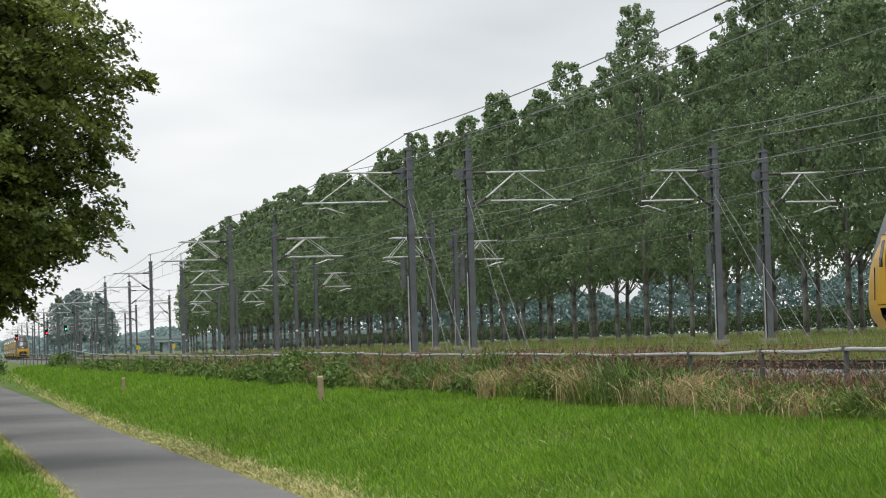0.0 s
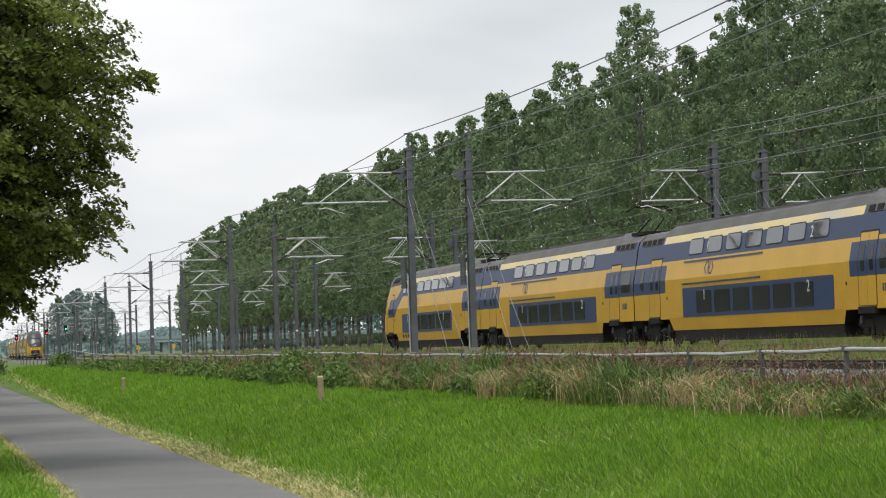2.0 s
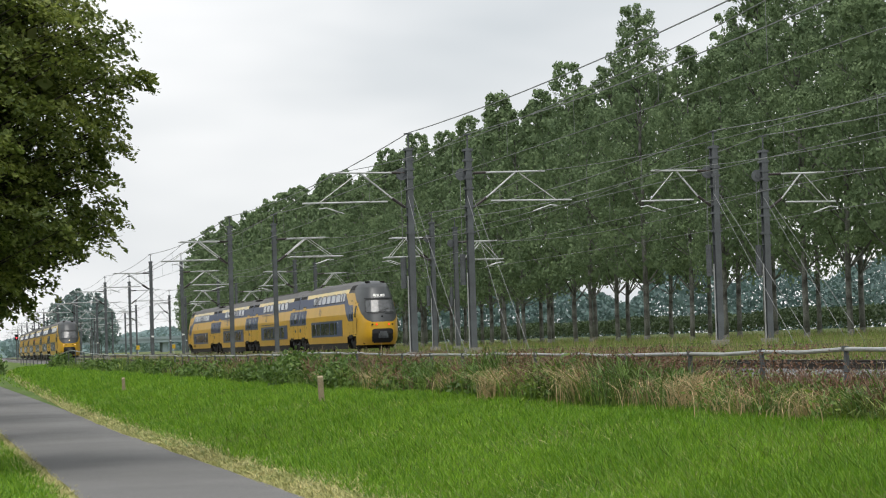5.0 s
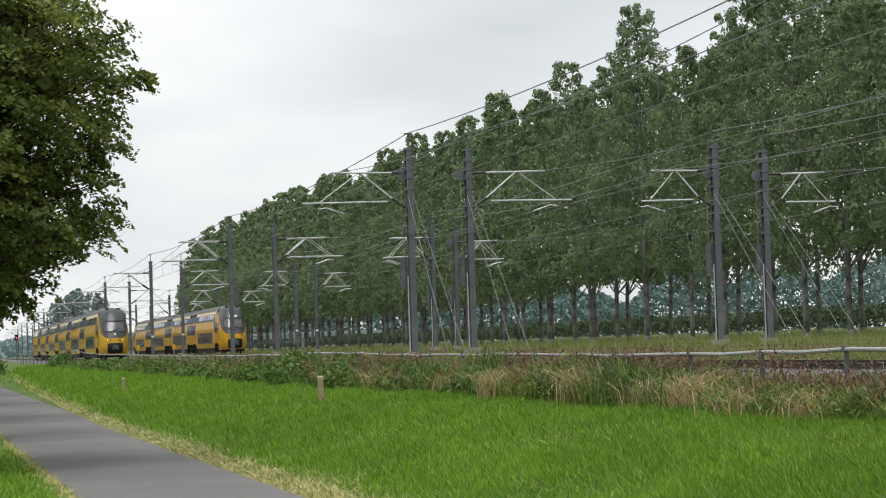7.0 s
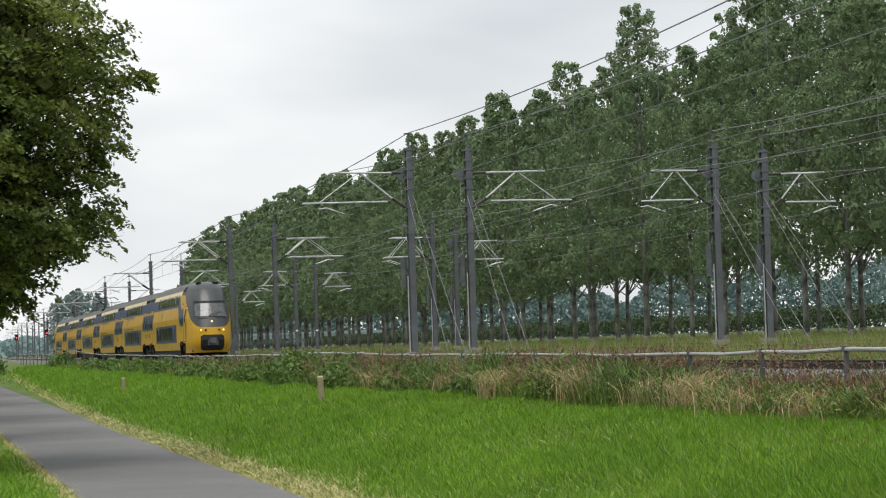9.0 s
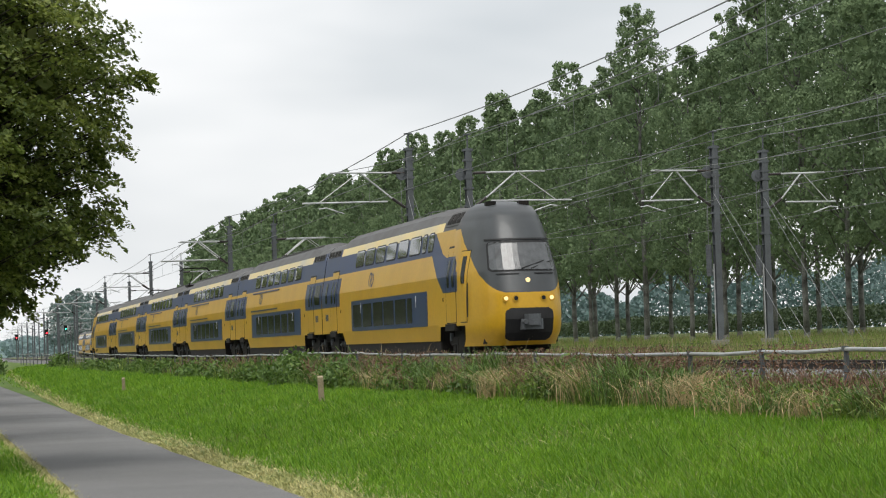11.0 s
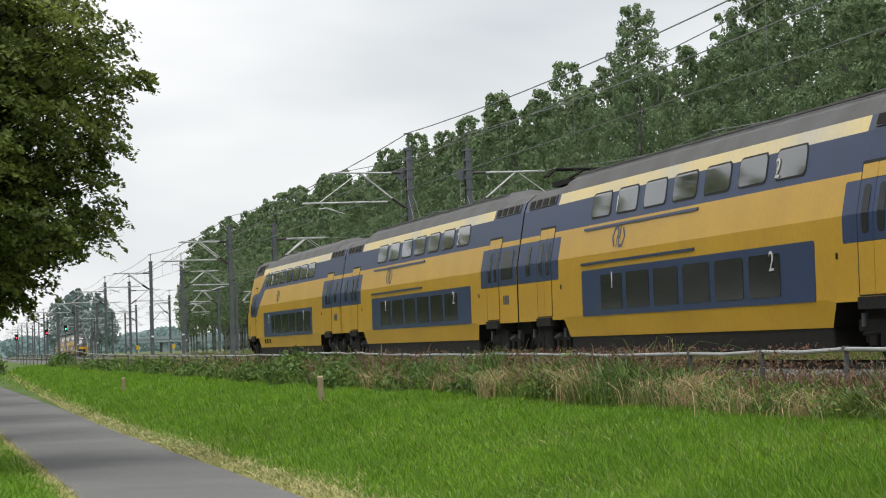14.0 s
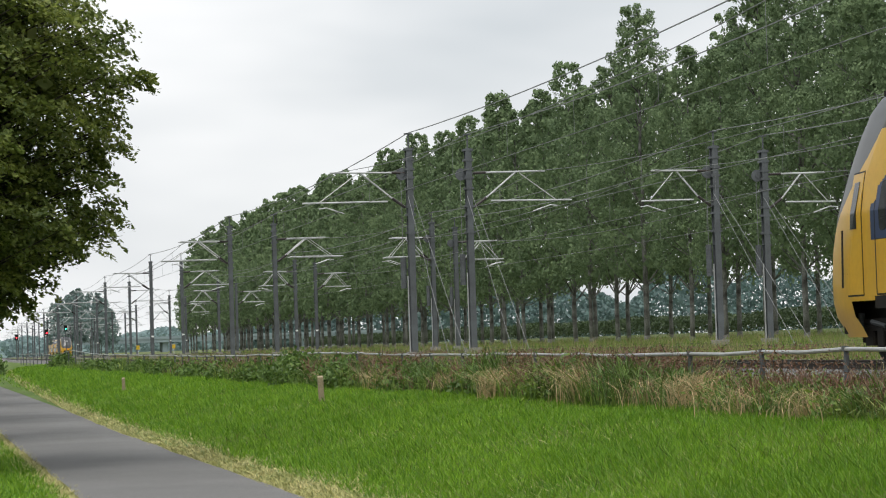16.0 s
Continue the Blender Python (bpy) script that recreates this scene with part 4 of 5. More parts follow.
# ---- broad-leaved trees along the path ----
def roadside_kit(seed, clumps, per, leaf):
    rg = np.random.default_rng(seed)
    prof = [(2.1, 0.6), (2.4, 1.9), (2.9, 2.55), (3.5, 3.1), (4.2, 3.55), (5.0, 3.6), (5.8, 3.8), (6.6, 3.35), (7.5, 3.3), (9.0, 3.1), (10.5, 2.4), (12.0, 1.0)]
    pz, pr = [q[0] for q in prof], [q[1] for q in prof]
    pts, cl = [], []
    for k in range(clumps):
        z = rg.uniform(2.15, 12.0) if rg.uniform() < 0.5 else rg.uniform(2.15, 7.5)
        a = rg.uniform(0, 2 * math.pi)
        lob = 1 + 0.13 * math.sin(3 * a + 2.3 * z) + 0.05 * math.sin(7 * a - 3.1 * z) + 0.06 * rg.normal()
        q = float(np.interp(z, pz, pr)) * lob * (0.45 + 0.55 * rg.uniform() ** 0.55)
        c = np.array([q * math.cos(a), q * math.sin(a), z])
        out = np.array([math.cos(a), math.sin(a), 0.0])
        t = np.clip(rg.normal(size=(per, 1)), -1.6, 1.3) * 0.27
        pts.append(c + out * t * 0.9 + np.array([0, 0, -0.25]) * np.abs(t) + np.clip(rg.normal(size=(per, 3)), -1.7, 1.7) * np.array([0.14, 0.14, 0.075]))
        cl.append(c)
    crown = fast_mesh("crown", leaf_cards(np.concatenate(pts), leaf, rg), 4, LIME)
    sh = Shape()
    sh.tube([(0, 0, -0.3), (0.05, 0, 1.0), (0, 0.05, 3.0), (0.1, 0, 6.0), (0, 0, 9.5)], 0.26, 10, r2=0.06)
    sh.tube([(0, 0, -0.3), (0, 0, 0.35)], 0.42, 10, r2=0.27)
    for c in cl[::6]:
        z0 = max(1.7, c[2] - 0.55 * math.hypot(c[0], c[1]))
        mid = Vector((c[0] * 0.5, c[1] * 0.5, (z0 + c[2]) / 2 + 0.15))
        sh.tube([(0, 0, z0), mid, c], 0.05, 4, r2=0.008, caps=False)
    return sh.mesh("trunk", DARKBARK, True), crown


# height, reach and bearing of the longest boughs
BOUGHS = [(5.68, 4.32, 0.05), (6.3, 4.0, -0.1), (5.2, 4.0, 0.2), (4.67, 3.98, 0.0), (4.15, 3.78, -0.15), (3.72, 3.85, 0.1), (3.48, 3.68, -0.05), (6.85, 3.62, 0.1), (2.75, 2.85, 0.0), (3.2, 3.3, 0.15), (5.95, 3.95, 0.3), (2.4, 2.5, -0.1), (6.0, 3.9, 1.2), (4.5, 3.9, -1.1), (5.4, 3.9, 2.4)]


def maple_kit(seed):
    """The broad tree at the path: limbs that end in flat layered sprays of small leaves, over darker inner foliage."""
    rg = np.random.default_rng(seed)
    prof = [(2.0, 1.6), (2.5, 2.35), (2.75, 2.7), (3.0, 2.75), (3.2, 3.2), (3.5, 3.55), (3.72, 3.6), (4.0, 3.25), (4.2, 3.55), (4.4, 3.5), (4.7, 3.8), (5.0, 3.75), (5.3, 3.85),
            (5.65, 4.1), (5.9, 3.75), (6.2, 3.8), (6.5, 3.55), (6.9, 3.4), (8.0, 3.2), (9.5, 2.6), (11.0, 1.7), (12.0, 0.8)]
    pz, pr = [q[0] for q in prof], [q[1] for q in prof]
    pts, way, ends = [], [], []
    for k in range(2300):
        z = rg.uniform(2.1, 11.8) if rg.uniform() < 0.3 else rg.uniform(2.1, 7.6)
        a = rg.normal(0, 0.62) if rg.uniform() < 0.72 else rg.uniform(0, 2 * math.pi)
        edge = float(np.interp(z, pz, pr)) * (1 + 0.07 * math.sin(5 * a + 1.7 * z) + 0.05 * math.sin(4.3 * z + 2 * a) - 0.06 * (1 - math.cos(a))) - 0.12
        u = 1 - 0.55 * rg.uniform() ** 1.1
        r = (edge - 0.1) * u
        if k < 420:
            # boughs that reach out of the crown
            z0, reach, a0 = BOUGHS[k % len(BOUGHS)]
            v = rg.uniform(0, 1) ** 0.8
            z, a, r = z0 - 0.25 * (1 - v) + rg.normal(0, 0.1), a0 + rg.normal(0, 0.07), reach - 1.5 * (1 - v) - 0.12
        out = np.array([math.cos(a), math.sin(a), 0.0])
        c = out * r + np.array([0, 0, z])
        size = rg.uniform(0.15, 0.32) * (0.75 if k < 420 else 1)
        tilt = np.array([0, 0, 1.0]) + out * rg.uniform(0.1, 0.7) + rg.normal(size=3) * 0.25
        tilt /= np.linalg.norm(tilt)
        n = int(rg.uniform(38, 84) * (size / 0.25) ** 1.3)
        p = rg.normal(size=(n, 3)) * 0.62
        p /= np.maximum(1, np.linalg.norm(p, axis=1, keepdims=True) / 1.15)
        p -= (p @ tilt)[:, None] * tilt * 0.72
        p[:, 2] -= 0.3 * np.clip(p @ out, 0, 2) ** 2
        pts.append(c + p * size)
        way.append(tilt + rg.normal(size=(n, 3)) * 0.5)
        ends.append(c)
    k = 5200
    z, a = rg.uniform(2.3, 11, k), rg.uniform(0, 2 * math.pi, k)
    q = np.interp(z, pz, pr) * 0.72 * np.sqrt(rg.uniform(0.1, 1, k))
    inner = np.stack([q * np.cos(a), q * np.sin(a), z], -1)
    cards = np.concatenate([leaf_cards(np.concatenate(pts), 0.040, rg, np.concatenate(way), 0.7), leaf_cards(inner, 0.12, rg, None, 0.8)])
    crown = fast_mesh("crown", cards, 4, LIME)
    sh = Shape()
    sh.tube([(0, 0, -0.3), (0.05, 0, 1.0), (0, 0.05, 3.0), (0.1, 0, 6.0), (0, 0, 9.5)], 0.26, 10, r2=0.06)
    sh.tube([(0, 0, -0.3), (0, 0, 0.35)], 0.42, 10, r2=0.27)
    for c in ends[::4]:
        z0 = max(1.7, c[2] - 0.5 * math.hypot(c[0], c[1]))
        mid = Vector((c[0] * 0.5, c[1] * 0.5, (z0 + c[2]) / 2 + 0.15))
        sh.tube([(0, 0, z0), mid, c], 0.035, 4, r2=0.006, caps=False)
    return sh.mesh("trunk", DARKBARK, True), crown


RK_NEAR = maple_kit(11)
RK_FAR = roadside_kit(12, 250, 13, 0.29)
ROADSIDE = [(-0.65, 36.0, 1, 1.03), (-1.9, 49, 0, 1.0)]
# row continued mostly out of view, to give the train windows dark reflections
ROADSIDE += [(-2.6 + float(shift_x(y)) - 0.012 * max(0, y - 100), y, 0, 1.3) for y in range(63, 420, 20)]
# unseen trees added farther on and behind the camera, also for dark reflections
ROADSIDE += [(-3.0 + 0.006 * y, y, 0, 1.6) for y in range(430, 900, 28)]
ROADSIDE += [(-7.0, y, 0, 1.3) for y in range(-60, 20, 14)]
for k, (x, y, near, size) in enumerate(ROADSIDE):
    tree = tagged(empty("roadside_tree", pose(x, y, -0.06 if k else -0.02, 0, 0, 57 * k) @ Matrix.Scale(size, 4)), "leafy broad-crowned roadside tree with low hanging branches", "tree", "trees along the path")
    kit = RK_NEAR if near else RK_FAR
    part("trunk", kit[0], tree)
    part("crown", kit[1], tree)


# ---- grass, weeds, fence, far things ----
def blades(name, label, x, y, z, h, w, lean, material, rg, category="grass", curved=False):
    """Loose blades: a leaning sliver each, or a curved one in two pieces."""
    n = len(x)
    a = rg.uniform(0, 2 * math.pi, n)
    side = np.stack([np.cos(a) * w, np.sin(a) * w, 0 * a], -1)
    b = rg.uniform(0, 2 * math.pi, n)
    l = lean * h * rg.uniform(0.2, 1.2, n)
    way = np.stack([np.cos(b) * l, np.sin(b) * l, 0 * b], -1)
    up = np.stack([0 * h, 0 * h, h], -1)
    base = np.stack([x, y, z - 0.02], -1)
    tip = base + way + up * (1 - 0.25 * lean)
    if not curved:
        return tagged(new(name, fast_mesh(name, np.stack([base - side, base + side, tip], 1), 3, material)), label, category, kind="stuff")
    # arched in three pieces, the tip bending over
    drop = np.clip(l / np.maximum(h, 1e-6), 0, 1.3)[:, None]
    p1 = base + way * 0.16 + up * 0.5
    p2 = base + way * 0.55 + up * (0.86 - 0.12 * drop)
    p3 = base + way * 1.0 + up * (1.0 - 0.38 * drop)
    rings = [(base, 1.0), (p1, 0.95), (p2, 0.7), (p3, 0.1)]
    pieces = [np.stack([a0 - side * w0, a0 + side * w0, a1 + side * w1, a1 - side * w1], 1) for (a0, w0), (a1, w1) in zip(rings[:-1], rings[1:])]
    return tagged(new(name, fast_mesh(name, np.concatenate(pieces), 4, material)), label, category, kind="stuff")


rg = np.random.default_rng(21)


def near_weighted(n, y0, y1, power=1.0):
    """Places along the line, denser close to the path's near end."""
    u = rg.uniform(0, 1, n)
    return 1 / (1 / y0 + u * (1 / y1 - 1 / y0)) if power == 1.0 else (y0 ** -power + u * (y1 ** -power - y0 ** -power)) ** (-1 / power)


# mown verge
n = 265000
y = near_weighted(n, 13.0, 190.0)
x = rg.uniform(4.75, 9.0, n) + np.where(y > 50, shift_x(y) * (1 - 0.75 * rg.uniform(0, 1, n)), 0)
patch = np.sin(x * 2.1 + y * 0.7) * np.sin(x * 0.9 - y * 0.31) * 0.5 + 0.5
h = (0.055 + 0.08 * rg.uniform(0, 1, n)) * (0.75 + 0.5 * patch) * (1 + y / 120)
ok = rg.uniform(0, 1, n) < np.clip((x - shift_x(y) - 4.6) / 0.8, 0.15, 1)
blades("mown_grass", "short bright green mown grass on the verge", x[ok], y[ok], ground_z(x, y)[ok], h[ok], (0.0022 + 0.00026 * y)[ok], 0.75, GRASS, rg)
# coarser tufts in it
n = 9000
y = near_weighted(n, 14.0, 120.0)
x = rg.uniform(5.2, 8.8, n)
blades("grass_tufts", "taller dark green tufts in the mown grass", x, y, ground_z(x, y), rg.uniform(0.1, 0.2, n), 0.004 + 0.0003 * y, 0.9, GRASSDARK, rg)
n = 20000
y = near_weighted(n, 14.0, 90.0)
x = rg.uniform(4.9, 8.9, n)
blades("dry_blades", "scattered pale dry blades in the mown grass", x, y, ground_z(x, y), rg.uniform(0.06, 0.14, n), 0.002 + 0.0002 * y, 1.3, PALE, rg)
# strip between path and trees
n = 60000
y = near_weighted(n, 20.0, 110.0)
x = rg.uniform(-1.5, 1.75, n) + shift_x(y)
blades("verge_grass", "bright green grass between the path and the trees", x, y, ground_z(x, y), rg.uniform(0.06, 0.14, n), 0.006 + 0.0003 * y, 0.8, GRASS, rg)
# dry edges of the path
n = 42000
y = near_weighted(n, 18.0, 200.0)
right = rg.uniform(0, 1, n) < 0.62
x = np.where(right, 4.30 + np.abs(rg.normal(0, 0.36, n)), 1.95 - np.abs(rg.normal(0, 0.2, n))) + shift_x(y)
blades("dry_grass_edge", "dry straw-coloured grass along the asphalt edge", x, y, np.maximum(ground_z(x, y), -0.03) + 0.01, rg.uniform(0.03, 0.10, n), 0.005 + 0.0003 * y, 1.2, PALE, rg)

# weeds in front of and behind the fence
FX = 9.5


def weeds(name, label, n, y0, y1, x0, x1, hmin, hmax, w, lean, material, clump=0.0, category="weeds"):
    y = near_weighted(n, y0, y1)
    x = rg.uniform(x0, x1, n)
    if clump:
        keep = rg.uniform(0, 1, n) < np.clip(0.5 + clump * np.sin(y * 0.9 + x) * np.sin(y * 0.37 + 1.0) + 0.25 * np.sin(y * 3.1), 0, 1)
        x, y = x[keep], y[keep]
    x = x + bend(y)
    h = rg.uniform(hmin, hmax, len(x)) * np.interp(y, [14, 21, 25, 27.5, 60, 70], [0.62, 0.62, 0.7, 0.98, 1.08, 1.0]) * (0.8 + 0.35 * np.sin(y * 0.63) * np.sin(y * 0.21 + 2))
    return blades(name, label, x, y, ground_z(x, y), h, w + 0.00006 * y, lean, material, rg, category, curved=y1 < 200)


weeds("dry_weeds", "dry straw-coloured weed stems along the fence", 3600, 14, 70, 8.75, 10.4, 0.25, 0.8, 0.0035, 1.3, STRAW, 1.0)
weeds("dock_weeds", "red-brown dock and dead weeds along the fence", 42000, 14, 90, 8.85, 10.3, 0.35, 0.9, 0.005, 0.7, RUST, 0.8)
weeds("tall_grass", "tall green grass along the fence", 26000, 14, 160, 8.6, 10.8, 0.25, 0.85, 0.0055, 1.0, GRASSDARK, 0.6, "grass")
weeds("seed_stalks", "pale arching seed stalks above the fence", 420, 20, 75, 9.2, 11.0, 0.7, 1.15, 0.003, 0.8, STRAW, 0.0, "grass")
weeds("fence_undergrowth", "low green undergrowth below the fence", 24000, 14, 180, 8.7, 10.2, 0.15, 0.5, 0.010, 0.9, BRAMBLE, 0.3)
weeds("tall_reeds", "long bright green reed blades rising above the fence", 900, 21, 60, 8.9, 10.8, 0.5, 1.1, 0.008, 1.1, BRAMBLE, 0.6, "reeds")
# rusty seed heads matted on the fence
n = 60000
y = near_weighted(n, 23.0, 75.0)
mat_on = np.clip(0.45 + 0.6 * np.sin(y * 1.31 + 0.4) * np.sin(y * 0.47 + 0.8), 0, 1) * np.interp(y, [23, 25.5, 27, 44, 60], [0.15, 0.4, 1.0, 1.0, 0.35])
keep = rg.uniform(0, 1, n) < mat_on
y = y[keep]
x = rg.uniform(9.2, 9.95, len(y)) + bend(y)
z = ground_z(x, y) + np.sqrt(rg.uniform(0, 1, len(y))) * (0.62 + 0.12 * np.sin(y * 2.3))
tagged(new("dock_seed_heads", fast_mesh("dock_seed_heads", leaf_cards(np.stack([x, y, z], -1), 0.021, rg, None, 0.45), 4, RUST)), "red-brown matted seed heads on the wire fence", "weeds", kind="stuff")
weeds("field_grass", "tall pale grass between the tracks and the poplars", 60000, 90, 420, 41.5, 66.0, 0.3, 0.8, 0.006, 0.5, GRASSDARK, 0.3, "grass")
weeds("field_seed_grass", "pale seeding stems in the field below the poplars", 22000, 90, 380, 41.5, 64.0, 0.35, 0.85, 0.004, 0.4, STRAW, 0.5, "grass")
weeds("mast_grass", "rough grass between the tracks around the masts", 30000, 36, 260, 20.0, 24.0, 0.25, 0.65, 0.006, 0.5, GRASSDARK, 0.4, "grass")
weeds("pale_seed_grass", "pale seed heads in the rough trackside grass", 20000, 40, 300, 19.9, 24.0, 0.3, 0.75, 0.004, 0.4, STRAW, 0.4, "grass")
weeds("mast_grass", "rough grass between the far tracks", 16000, 60, 260, 32.3, 36.0, 0.2, 0.6, 0.006, 0.5, GRASSDARK, 0.4, "grass")
weeds("cess_tall_grass", "tall seeding grass at the foot of the ballast", 14000, 38, 170, 10.6, 13.4, 0.3, 0.72, 0.005, 0.5, GRASSDARK, 0.5, "grass")
weeds("cess_dry_grass", "pale dry stems at the foot of the ballast", 5000, 38, 130, 10.4, 13.4, 0.35, 0.75, 0.0035, 0.5, STRAW, 0.5, "grass")
weeds("cess_grass", "rough green grass between fence and ballast", 20000, 37, 160, 10.4, 12.9, 0.12, 0.4, 0.006, 0.6, GRASSDARK, 0.4, "grass")


# tufts of dead grass, and green clumps of broad blades between them
for tx, ty, k, tall in ((9.0, 45.3, 520, 0.62), (8.95, 35.5, 900, 0.66), (9.05, 31.2, 620, 0.72), (9.05, 26.6, 700, 0.6), (8.95, 24.4, 520, 0.45), (8.9, 22.4, 620, 0.45), (9.0, 28.4, 300, 0.5), (9.1, 39.6, 320, 0.5), (9.1, 52.0, 320, 0.5)):
    x, y = rg.normal(0, 0.17, k), rg.normal(0, 0.38, k)
    tuft = blades("straw_tuft", "dense tuft of tan dry grass leaning before the fence", x, y, np.zeros(k), rg.uniform(0.3, 1.0, k) * tall, np.full(k, 0.0045), 1.3, TAN, rg, "dry grass", True)
    tuft.matrix_basis = pose(tx, ty, float(ground_z(tx, ty)))
for tx, ty, k, tall in ((9.1, 37.0, 300, 1.0), (9.0, 29.4, 420, 0.8), (9.1, 33.0, 300, 0.75), (9.0, 27.5, 320, 0.72), (9.1, 25.4, 280, 0.55), (9.0, 23.4, 320, 0.5), (9.2, 41.8, 320, 0.8), (9.2, 30.3, 200, 0.85), (8.95, 21.4, 300, 0.5)):
    x, y = rg.normal(0, 0.16, k), rg.normal(0, 0.3, k)
    tuft = blades("grass_clump", "clump of broad arching green grass blades at the fence", x, y, np.zeros(k), rg.uniform(0.3, 1.0, k) * tall, np.full(k, 0.0075), 1.1, BRAMBLE, rg, "grass", True)
    tuft.matrix_basis = pose(tx, ty, float(ground_z(tx, ty)))


def bush(x, y, w, d, h, leaves, leaf, material, label, name="bramble_bush"):
    """Arching canes covered in leaves, in an uneven mound."""
    q = np.random.default_rng(int(abs(x * 37 + y * 91)))
    k = max(10, leaves // 30)
    a = q.uniform(0, 2 * math.pi, k)
    r = np.sqrt(q.uniform(0, 1, k))
    cx, cy = np.cos(a) * r * w, np.sin(a) * r * d
    cz = h * (1 - 0.75 * r ** 2) * q.uniform(0.35, 1.0, k)
    c = np.stack([cx, cy, cz], -1)
    pts = (c[:, None, :] + q.normal(size=(k, 30, 3)) * np.array([0.16, 0.16, 0.11]) * (0.6 + h * 0.5)).reshape(-1, 3)
    pts[:, 2] = np.maximum(pts[:, 2], 0.02)
    th = tagged(empty(name, pose(x + float(bend(y)), y, float(ground_z(x + bend(y), y)))), label, "bush", "bushes along the fence")
    sh = Shape()
    for p in c[::3]:
        sh.tube([(p[0] * 0.2, p[1] * 0.2, -0.05), (p[0] * 0.7, p[1] * 0.7, p[2] * 0.8), p], 0.012, 4, r2=0.004, caps=False)
    tagged(part("stem", sh.mesh("stem", DARKBARK), th), kind="stuff")
    part("foliage", fast_mesh("foliage", leaf_cards(pts, leaf, q), 4, material), th)
    return th


for x, y, w, d, h, nl in ((9.1, 57, 0.6, 3.2, 0.72, 3600), (9.1, 50.5, 0.5, 2.2, 0.55, 2200), (9.1, 64, 0.5, 2.4, 0.52, 1800), (9.2, 71, 0.5, 2.6, 0.48, 1800), (9.2, 79, 0.5, 3.4, 0.48, 1800), (9.2, 90, 0.5, 3.4, 0.48, 1500),
                          (9.3, 101, 0.5, 3.6, 0.48, 1400), (9.2, 113, 0.6, 4.0, 0.48, 1300), (9.2, 127, 0.6, 4.5, 0.48, 1200), (9.2, 44.5, 0.45, 1.6, 0.48, 1200), (9.2, 38, 0.4, 1.3, 0.5, 900), (9.2, 32.5, 0.35, 0.8, 0.55, 700)):
    bush(x, y, w, d, h, int(nl * 1.25), 0.034 + 0.0004 * y, BRAMBLE, "green bramble bush leaning on the wire fence")
rw = np.random.default_rng(77)
for k in range(15):
    y = 19.5 + 1.95 * k + rw.uniform(-0.4, 0.4)
    tall = 0.3 if y < 25 else rw.uniform(0.42, 0.68)
    bush(9.0 + rw.uniform(-0.15, 0.5), y, rw.uniform(0.2, 0.35), rw.uniform(0.35, 0.7), tall, int(rw.uniform(350, 700)), rw.uniform(0.024, 0.036), (BRAMBLE, GRASSDARK, BRAMBLE, GRASSDARK)[k % 4], ("leafy green weed clump", "yellow-green weed clump", "leafy green weed clump", "yellow-green weed clump")[k % 4] + " at the wire fence", "weed_clump")
bush(9.3, 160, 0.7, 3.0, 1.0, 1500, 0.10, BRAMBLE, "low green shrub on the embankment", "embankment_shrub")
bush(4.7, 185, 1.2, 6.0, 2.6, 4200, 0.13, BRAMBLE, "rounded dark green shrub beside the path", "path_shrub")

# ---- fence ----
FY = [13.17 + 2.54 * k for k in range(90)]
fence = tagged(empty("fence"), "weathered grey tube-and-mesh fence along the railway", "fence", kind="structure")


def fence_top(y):
    return float(np.interp(y, [14, 17.5, 20, 25, 32, 42, 60, 72, 86, 105, 130, 152, 172, 195, 240], [1.6, 1.55, 1.52, 1.475, 1.46, 1.48, 1.55, 1.49, 1.53, 1.57, 1.66, 1.96, 1.68, 1.85, 1.85]))


tops = []
for y in FY:
    x = FX + float(bend(y)) + rg.normal(0, 0.02)
    zt = fence_top(y) + rg.normal(0, 0.012)
    tops.append((x, y, zt))
    if y < 95 or len(tops) % 3 == 0:
        part("fence_post", Shape().tube([(x, y, 0.6), (x + rg.normal(0, 0.012), y, zt - 0.01)], 0.032, 8).tube([(x, y, zt - 0.02), (x, y, zt + 0.035)], 0.04, 8).mesh("fence_post", MASTG), fence)
for a, b in zip(tops[:-1], tops[1:]):
    m = Vector(a).lerp(Vector(b), 0.5) + Vector((0, 0, -0.012 + rg.normal(0, 0.008)))
    part("top_rail", Shape().tube([a, m, b], 0.023, 8).mesh("top_rail", STEELG), fence)
sh = Shape()
for (xa, ya, za), (xb, yb, zb) in zip(tops[:70], tops[1:71]):
    step = 0.085 if ya < 60 else 0.11
    k = 0
    while k * step < 2.5:
        u = k * step / 2.5
        z = za + (zb - za) * u - 0.02
        x, y = xa + (xb - xa) * u, ya + (yb - ya) * u
        for s in (-1, 1):
            sh.poly([(x, y - 0.0011, z), (x, y + 0.0011, z), (x, y + 0.0011 + s * 0.38, z - 0.75), (x, y - 0.0011 + s * 0.38, z - 0.75)], [(0, 1, 2, 3)])
        k += 1
tagged(part("wire_mesh", sh.mesh("wire_mesh", MASTG), fence), kind="stuff")

# ---- timber marker posts in the verge ----
for x, y, h in ((7.5, 44.3, 0.46), (6.6, 77.5, 0.42)):
    s = Shape().box(-0.05, 0.05, -0.04, 0.04, -0.25, h, 0, 0.012).poly([(-0.05, -0.04, h), (0.05, -0.04, h), (0.05, 0.04, h + 0.03), (-0.05, 0.04, h + 0.03)], [(0, 1, 2, 3)])
    tagged(new("marker_post", s.mesh("marker_post", TIMBER)), "short weathered timber marker post in the grass", "post", "marker posts").matrix_basis = pose(x + float(bend(y)), y, float(ground_z(x + bend(y), y)), 1, -2, 8)

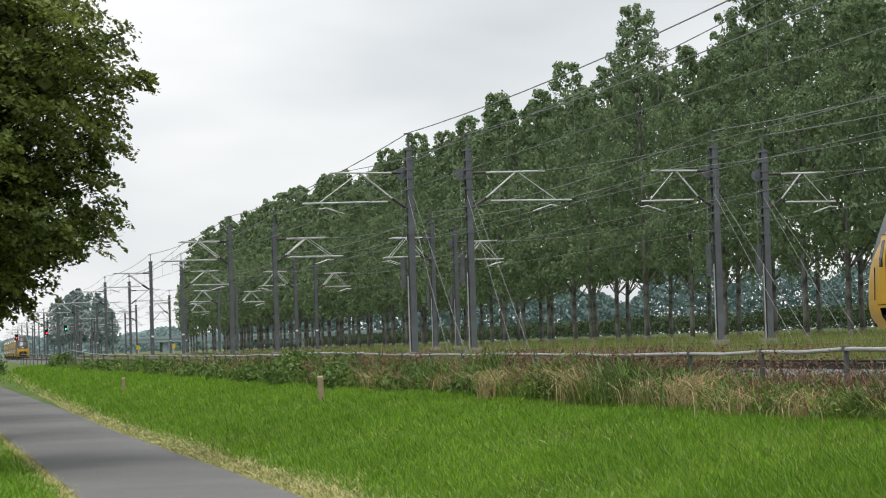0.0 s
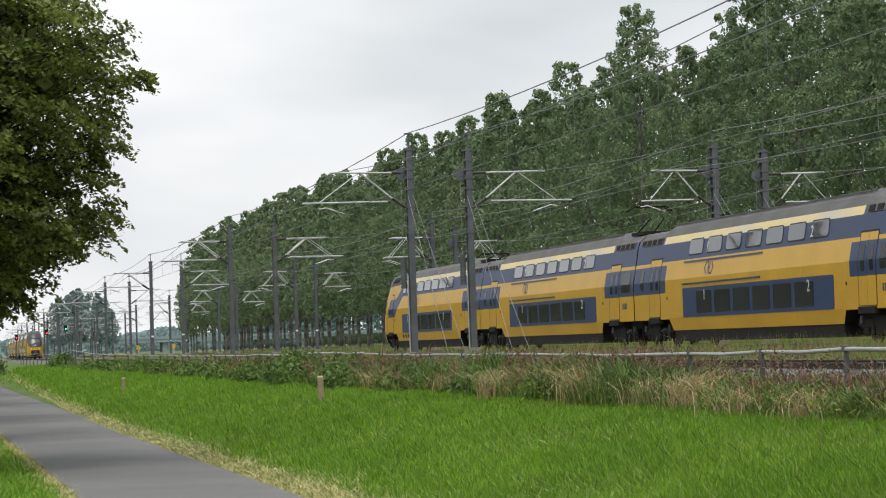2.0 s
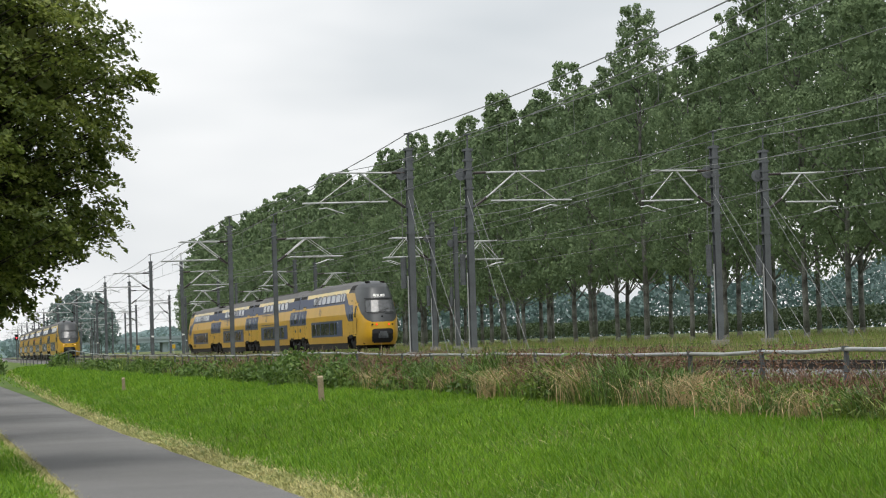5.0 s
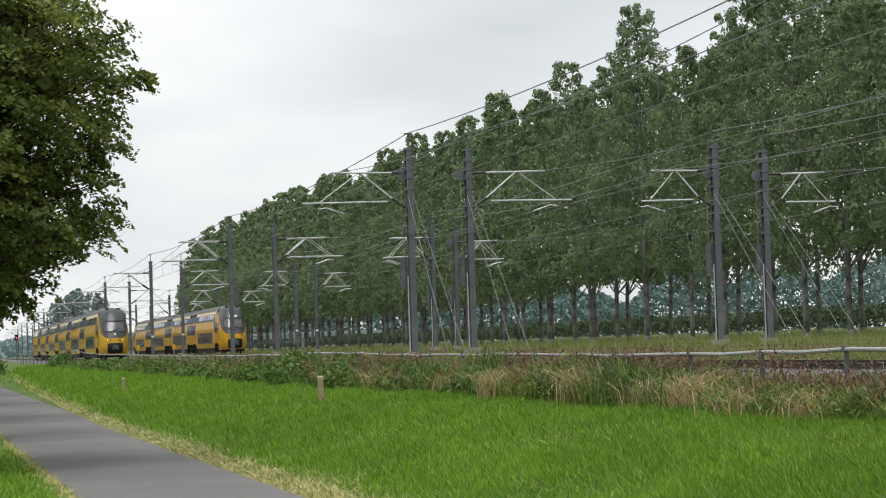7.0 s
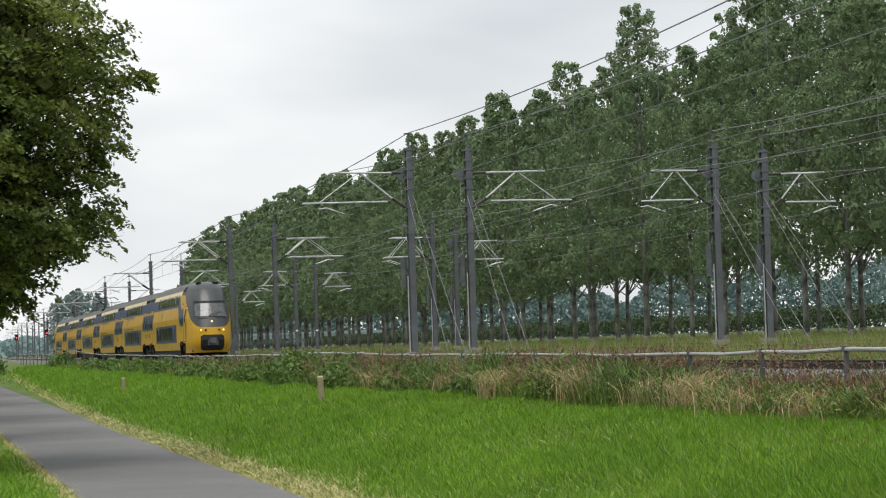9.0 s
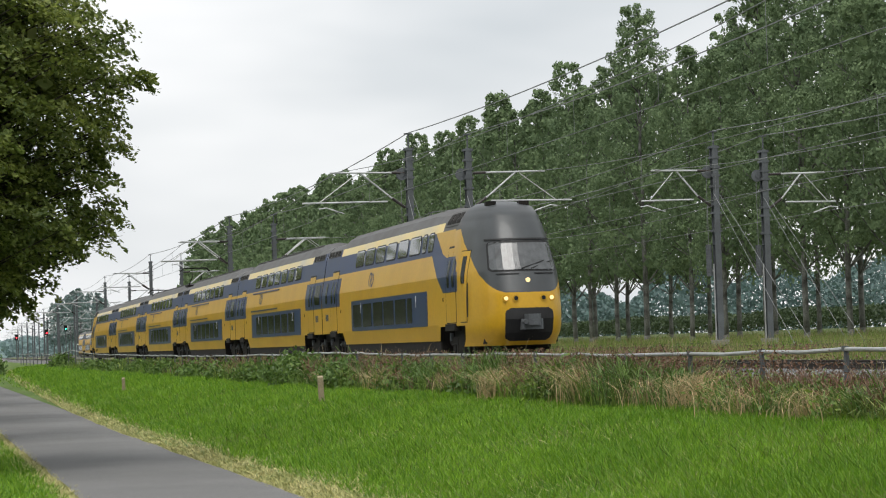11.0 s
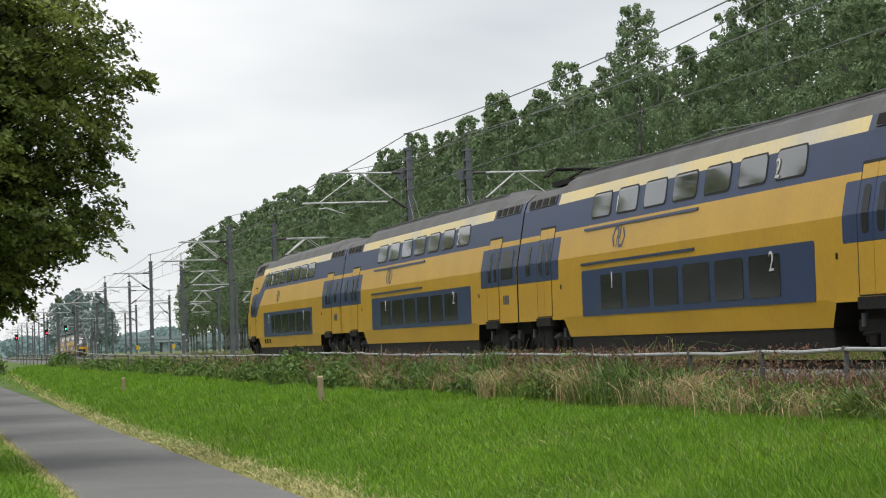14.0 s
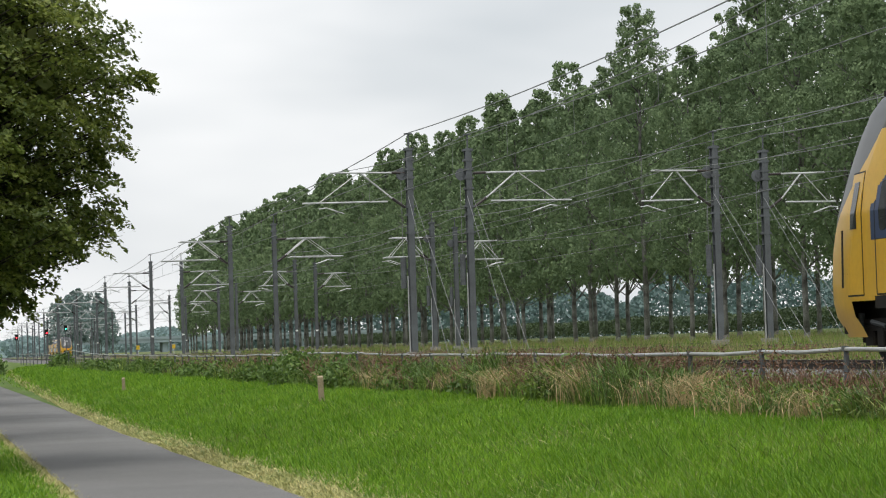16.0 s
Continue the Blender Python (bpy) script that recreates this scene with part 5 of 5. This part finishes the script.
# ---- hedge on the bank and woods in the distance ----
q = np.random.default_rng(44)
n = 60000
y = q.uniform(120, 480, n)
x = 75 + bend(y) + q.normal(0, 0.8, n)
z = ground_z(x, y) + np.sqrt(q.uniform(0, 1, n)) * 1.75 * (1 + 0.12 * np.sin(y * 0.2) * np.sin(y * 0.07) + 0.05 * np.sin(y * 1.3))
tagged(new("hedge", fast_mesh("hedge", leaf_cards(np.stack([x, y, z], -1), 0.15, q), 4, HEDGE)), "long dark green hedge on the grassy bank", "hedge", kind="stuff")

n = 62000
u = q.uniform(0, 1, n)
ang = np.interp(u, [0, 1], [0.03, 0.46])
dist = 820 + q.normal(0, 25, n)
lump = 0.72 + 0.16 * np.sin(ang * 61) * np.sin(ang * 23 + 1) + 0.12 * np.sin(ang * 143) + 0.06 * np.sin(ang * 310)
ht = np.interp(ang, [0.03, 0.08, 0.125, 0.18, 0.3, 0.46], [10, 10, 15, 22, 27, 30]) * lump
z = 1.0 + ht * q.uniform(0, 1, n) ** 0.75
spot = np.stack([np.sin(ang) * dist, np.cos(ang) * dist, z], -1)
tagged(new("woods", fast_mesh("far_woods", leaf_cards(spot[ang > 0.13], 0.66, q, None, 0.9), 4, HAZELEAF)), "dark woods behind the field, haze painted blue-green into the leaves", "woods", kind="stuff")
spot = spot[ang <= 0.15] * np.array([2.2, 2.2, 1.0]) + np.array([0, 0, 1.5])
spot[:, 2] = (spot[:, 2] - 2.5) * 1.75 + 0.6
tagged(new("woods", fast_mesh("horizon_woods", leaf_cards(spot, 1.7, q), 4, FARHAZE)), "woods on the horizon, haze painted into their pale colour", "woods", kind="stuff")

# ---- far viaduct ----
viaduct = tagged(empty("viaduct", pose(0, 760, 0)), "distant concrete viaduct crossing the line, haze painted into its pale blue-grey colour", "bridge")
part("deck", Shape().box(52, 150, -5, 5, 4.6, 5.7, 0, 0.2).box(52, 150, -5.2, -4.9, 5.7, 6.5).mesh("deck", HAZECONC), viaduct)
for k in range(5):
    part("pier", Shape().box(56 + 22 * k, 58 + 22 * k, -4, 4, 0, 4.6, 0, 0.3).mesh("pier", HAZECONC), viaduct)


# ---- signals and small signs ----
def signal(x, y, z, lamp, label):
    th = tagged(empty("railway_signal", pose(x, y, 1.2)), label, "signal", "railway signals")
    h = z - 1.2
    part("signal_post", Shape().tube([(0, 0, -0.3), (0, 0, h)], 0.09, 8).mesh("signal_post", MASTG), th)
    part("signal_board", Shape().box(-0.3, 0.3, -0.06, 0.06, h - 0.45, h + 0.6, 0, 0.1).mesh("signal_board", UNDER), th, "black signal head")
    part("signal_lamp", Shape().tube([(0, -0.05, h), (0, -0.16, h)], 0.13, 12).mesh("signal_lamp", lamp), th)
    part("hood", Shape().tube([(0, -0.02, h + 0.24), (0, -0.3, h + 0.24)], 0.1, 8).mesh("hood", UNDER), th)
    part("white_edge", Shape().box(0.32, 0.44, -0.05, 0.05, h - 0.4, h + 0.6).mesh("white_edge", WHITEP), th)


SIGR = glow("red_signal_light", (1.0, 0.03, 0.05), 5.0)
SIGG = glow("green_signal_light", (0.05, 1.0, 0.55), 4.0)
signal(23.3, 420, 5.6, SIGR, "railway signal showing red on a grey post")
signal(26.6, 420, 6.2, SIGG, "railway signal showing green on a grey post")
signal(18.1, 420, 4.9, SIGR, "lower railway signal showing red beside the near track")
YEL = mat("yellow_sign_paint", (0.75, 0.5, 0.03), 0.5, var=0.05)
for x, y in ((24.2, 260), (28.3, 262)):
    th = tagged(empty("trackside_sign", pose(x, y, 1.1)), "small yellow trackside sign on a short post", "sign", "trackside signs")
    part("sign_post", Shape().tube([(0, 0, -0.2), (0, 0, 0.9)], 0.04, 6).mesh("sign_post", STEELG), th)
    part("sign_board", Shape().box(-0.18, 0.18, -0.03, 0.03, 0.9, 1.35, 0, 0.02).mesh("sign_board", YEL), th)


# ---- what moves: two trains at a steady 137 km/h, along the curve ----
def on_line(x, y, z, length):
    """A train whose first gap is at y and whose cars reach length further along the curve."""
    a, b = float(bend(y)), float(bend(y + length))
    return pose(x + a, y, z, 0, 0, -math.degrees(math.atan2(b - a, length)))


def motions():
    # small departures from the steady run, in metres
    near = [*range(16), 15.5, 16]
    lead = np.interp(near, [0, 11.5, 12.5, 15, 15.5, 16], [0.4, 0.4, 0.1, 0, 0.0, 0.85])
    walk(near_train, [(t, on_line(17.3, 37.3 - 37.9 * (t - 12.5) - float(d), 1.32, 109.0)) for t, d in zip(near, lead)])
    far = [0, 0.5, *range(1, 17)]
    lag = np.interp(far, [0, 0.5, 1], [0.8, 0.15, 0])
    walk(far_train, [(t, on_line(30.0, 112.1 + 38.8 * (t - 3.2) - float(d), 1.46, 54.5)) for t, d in zip(far, lag)])


motions()
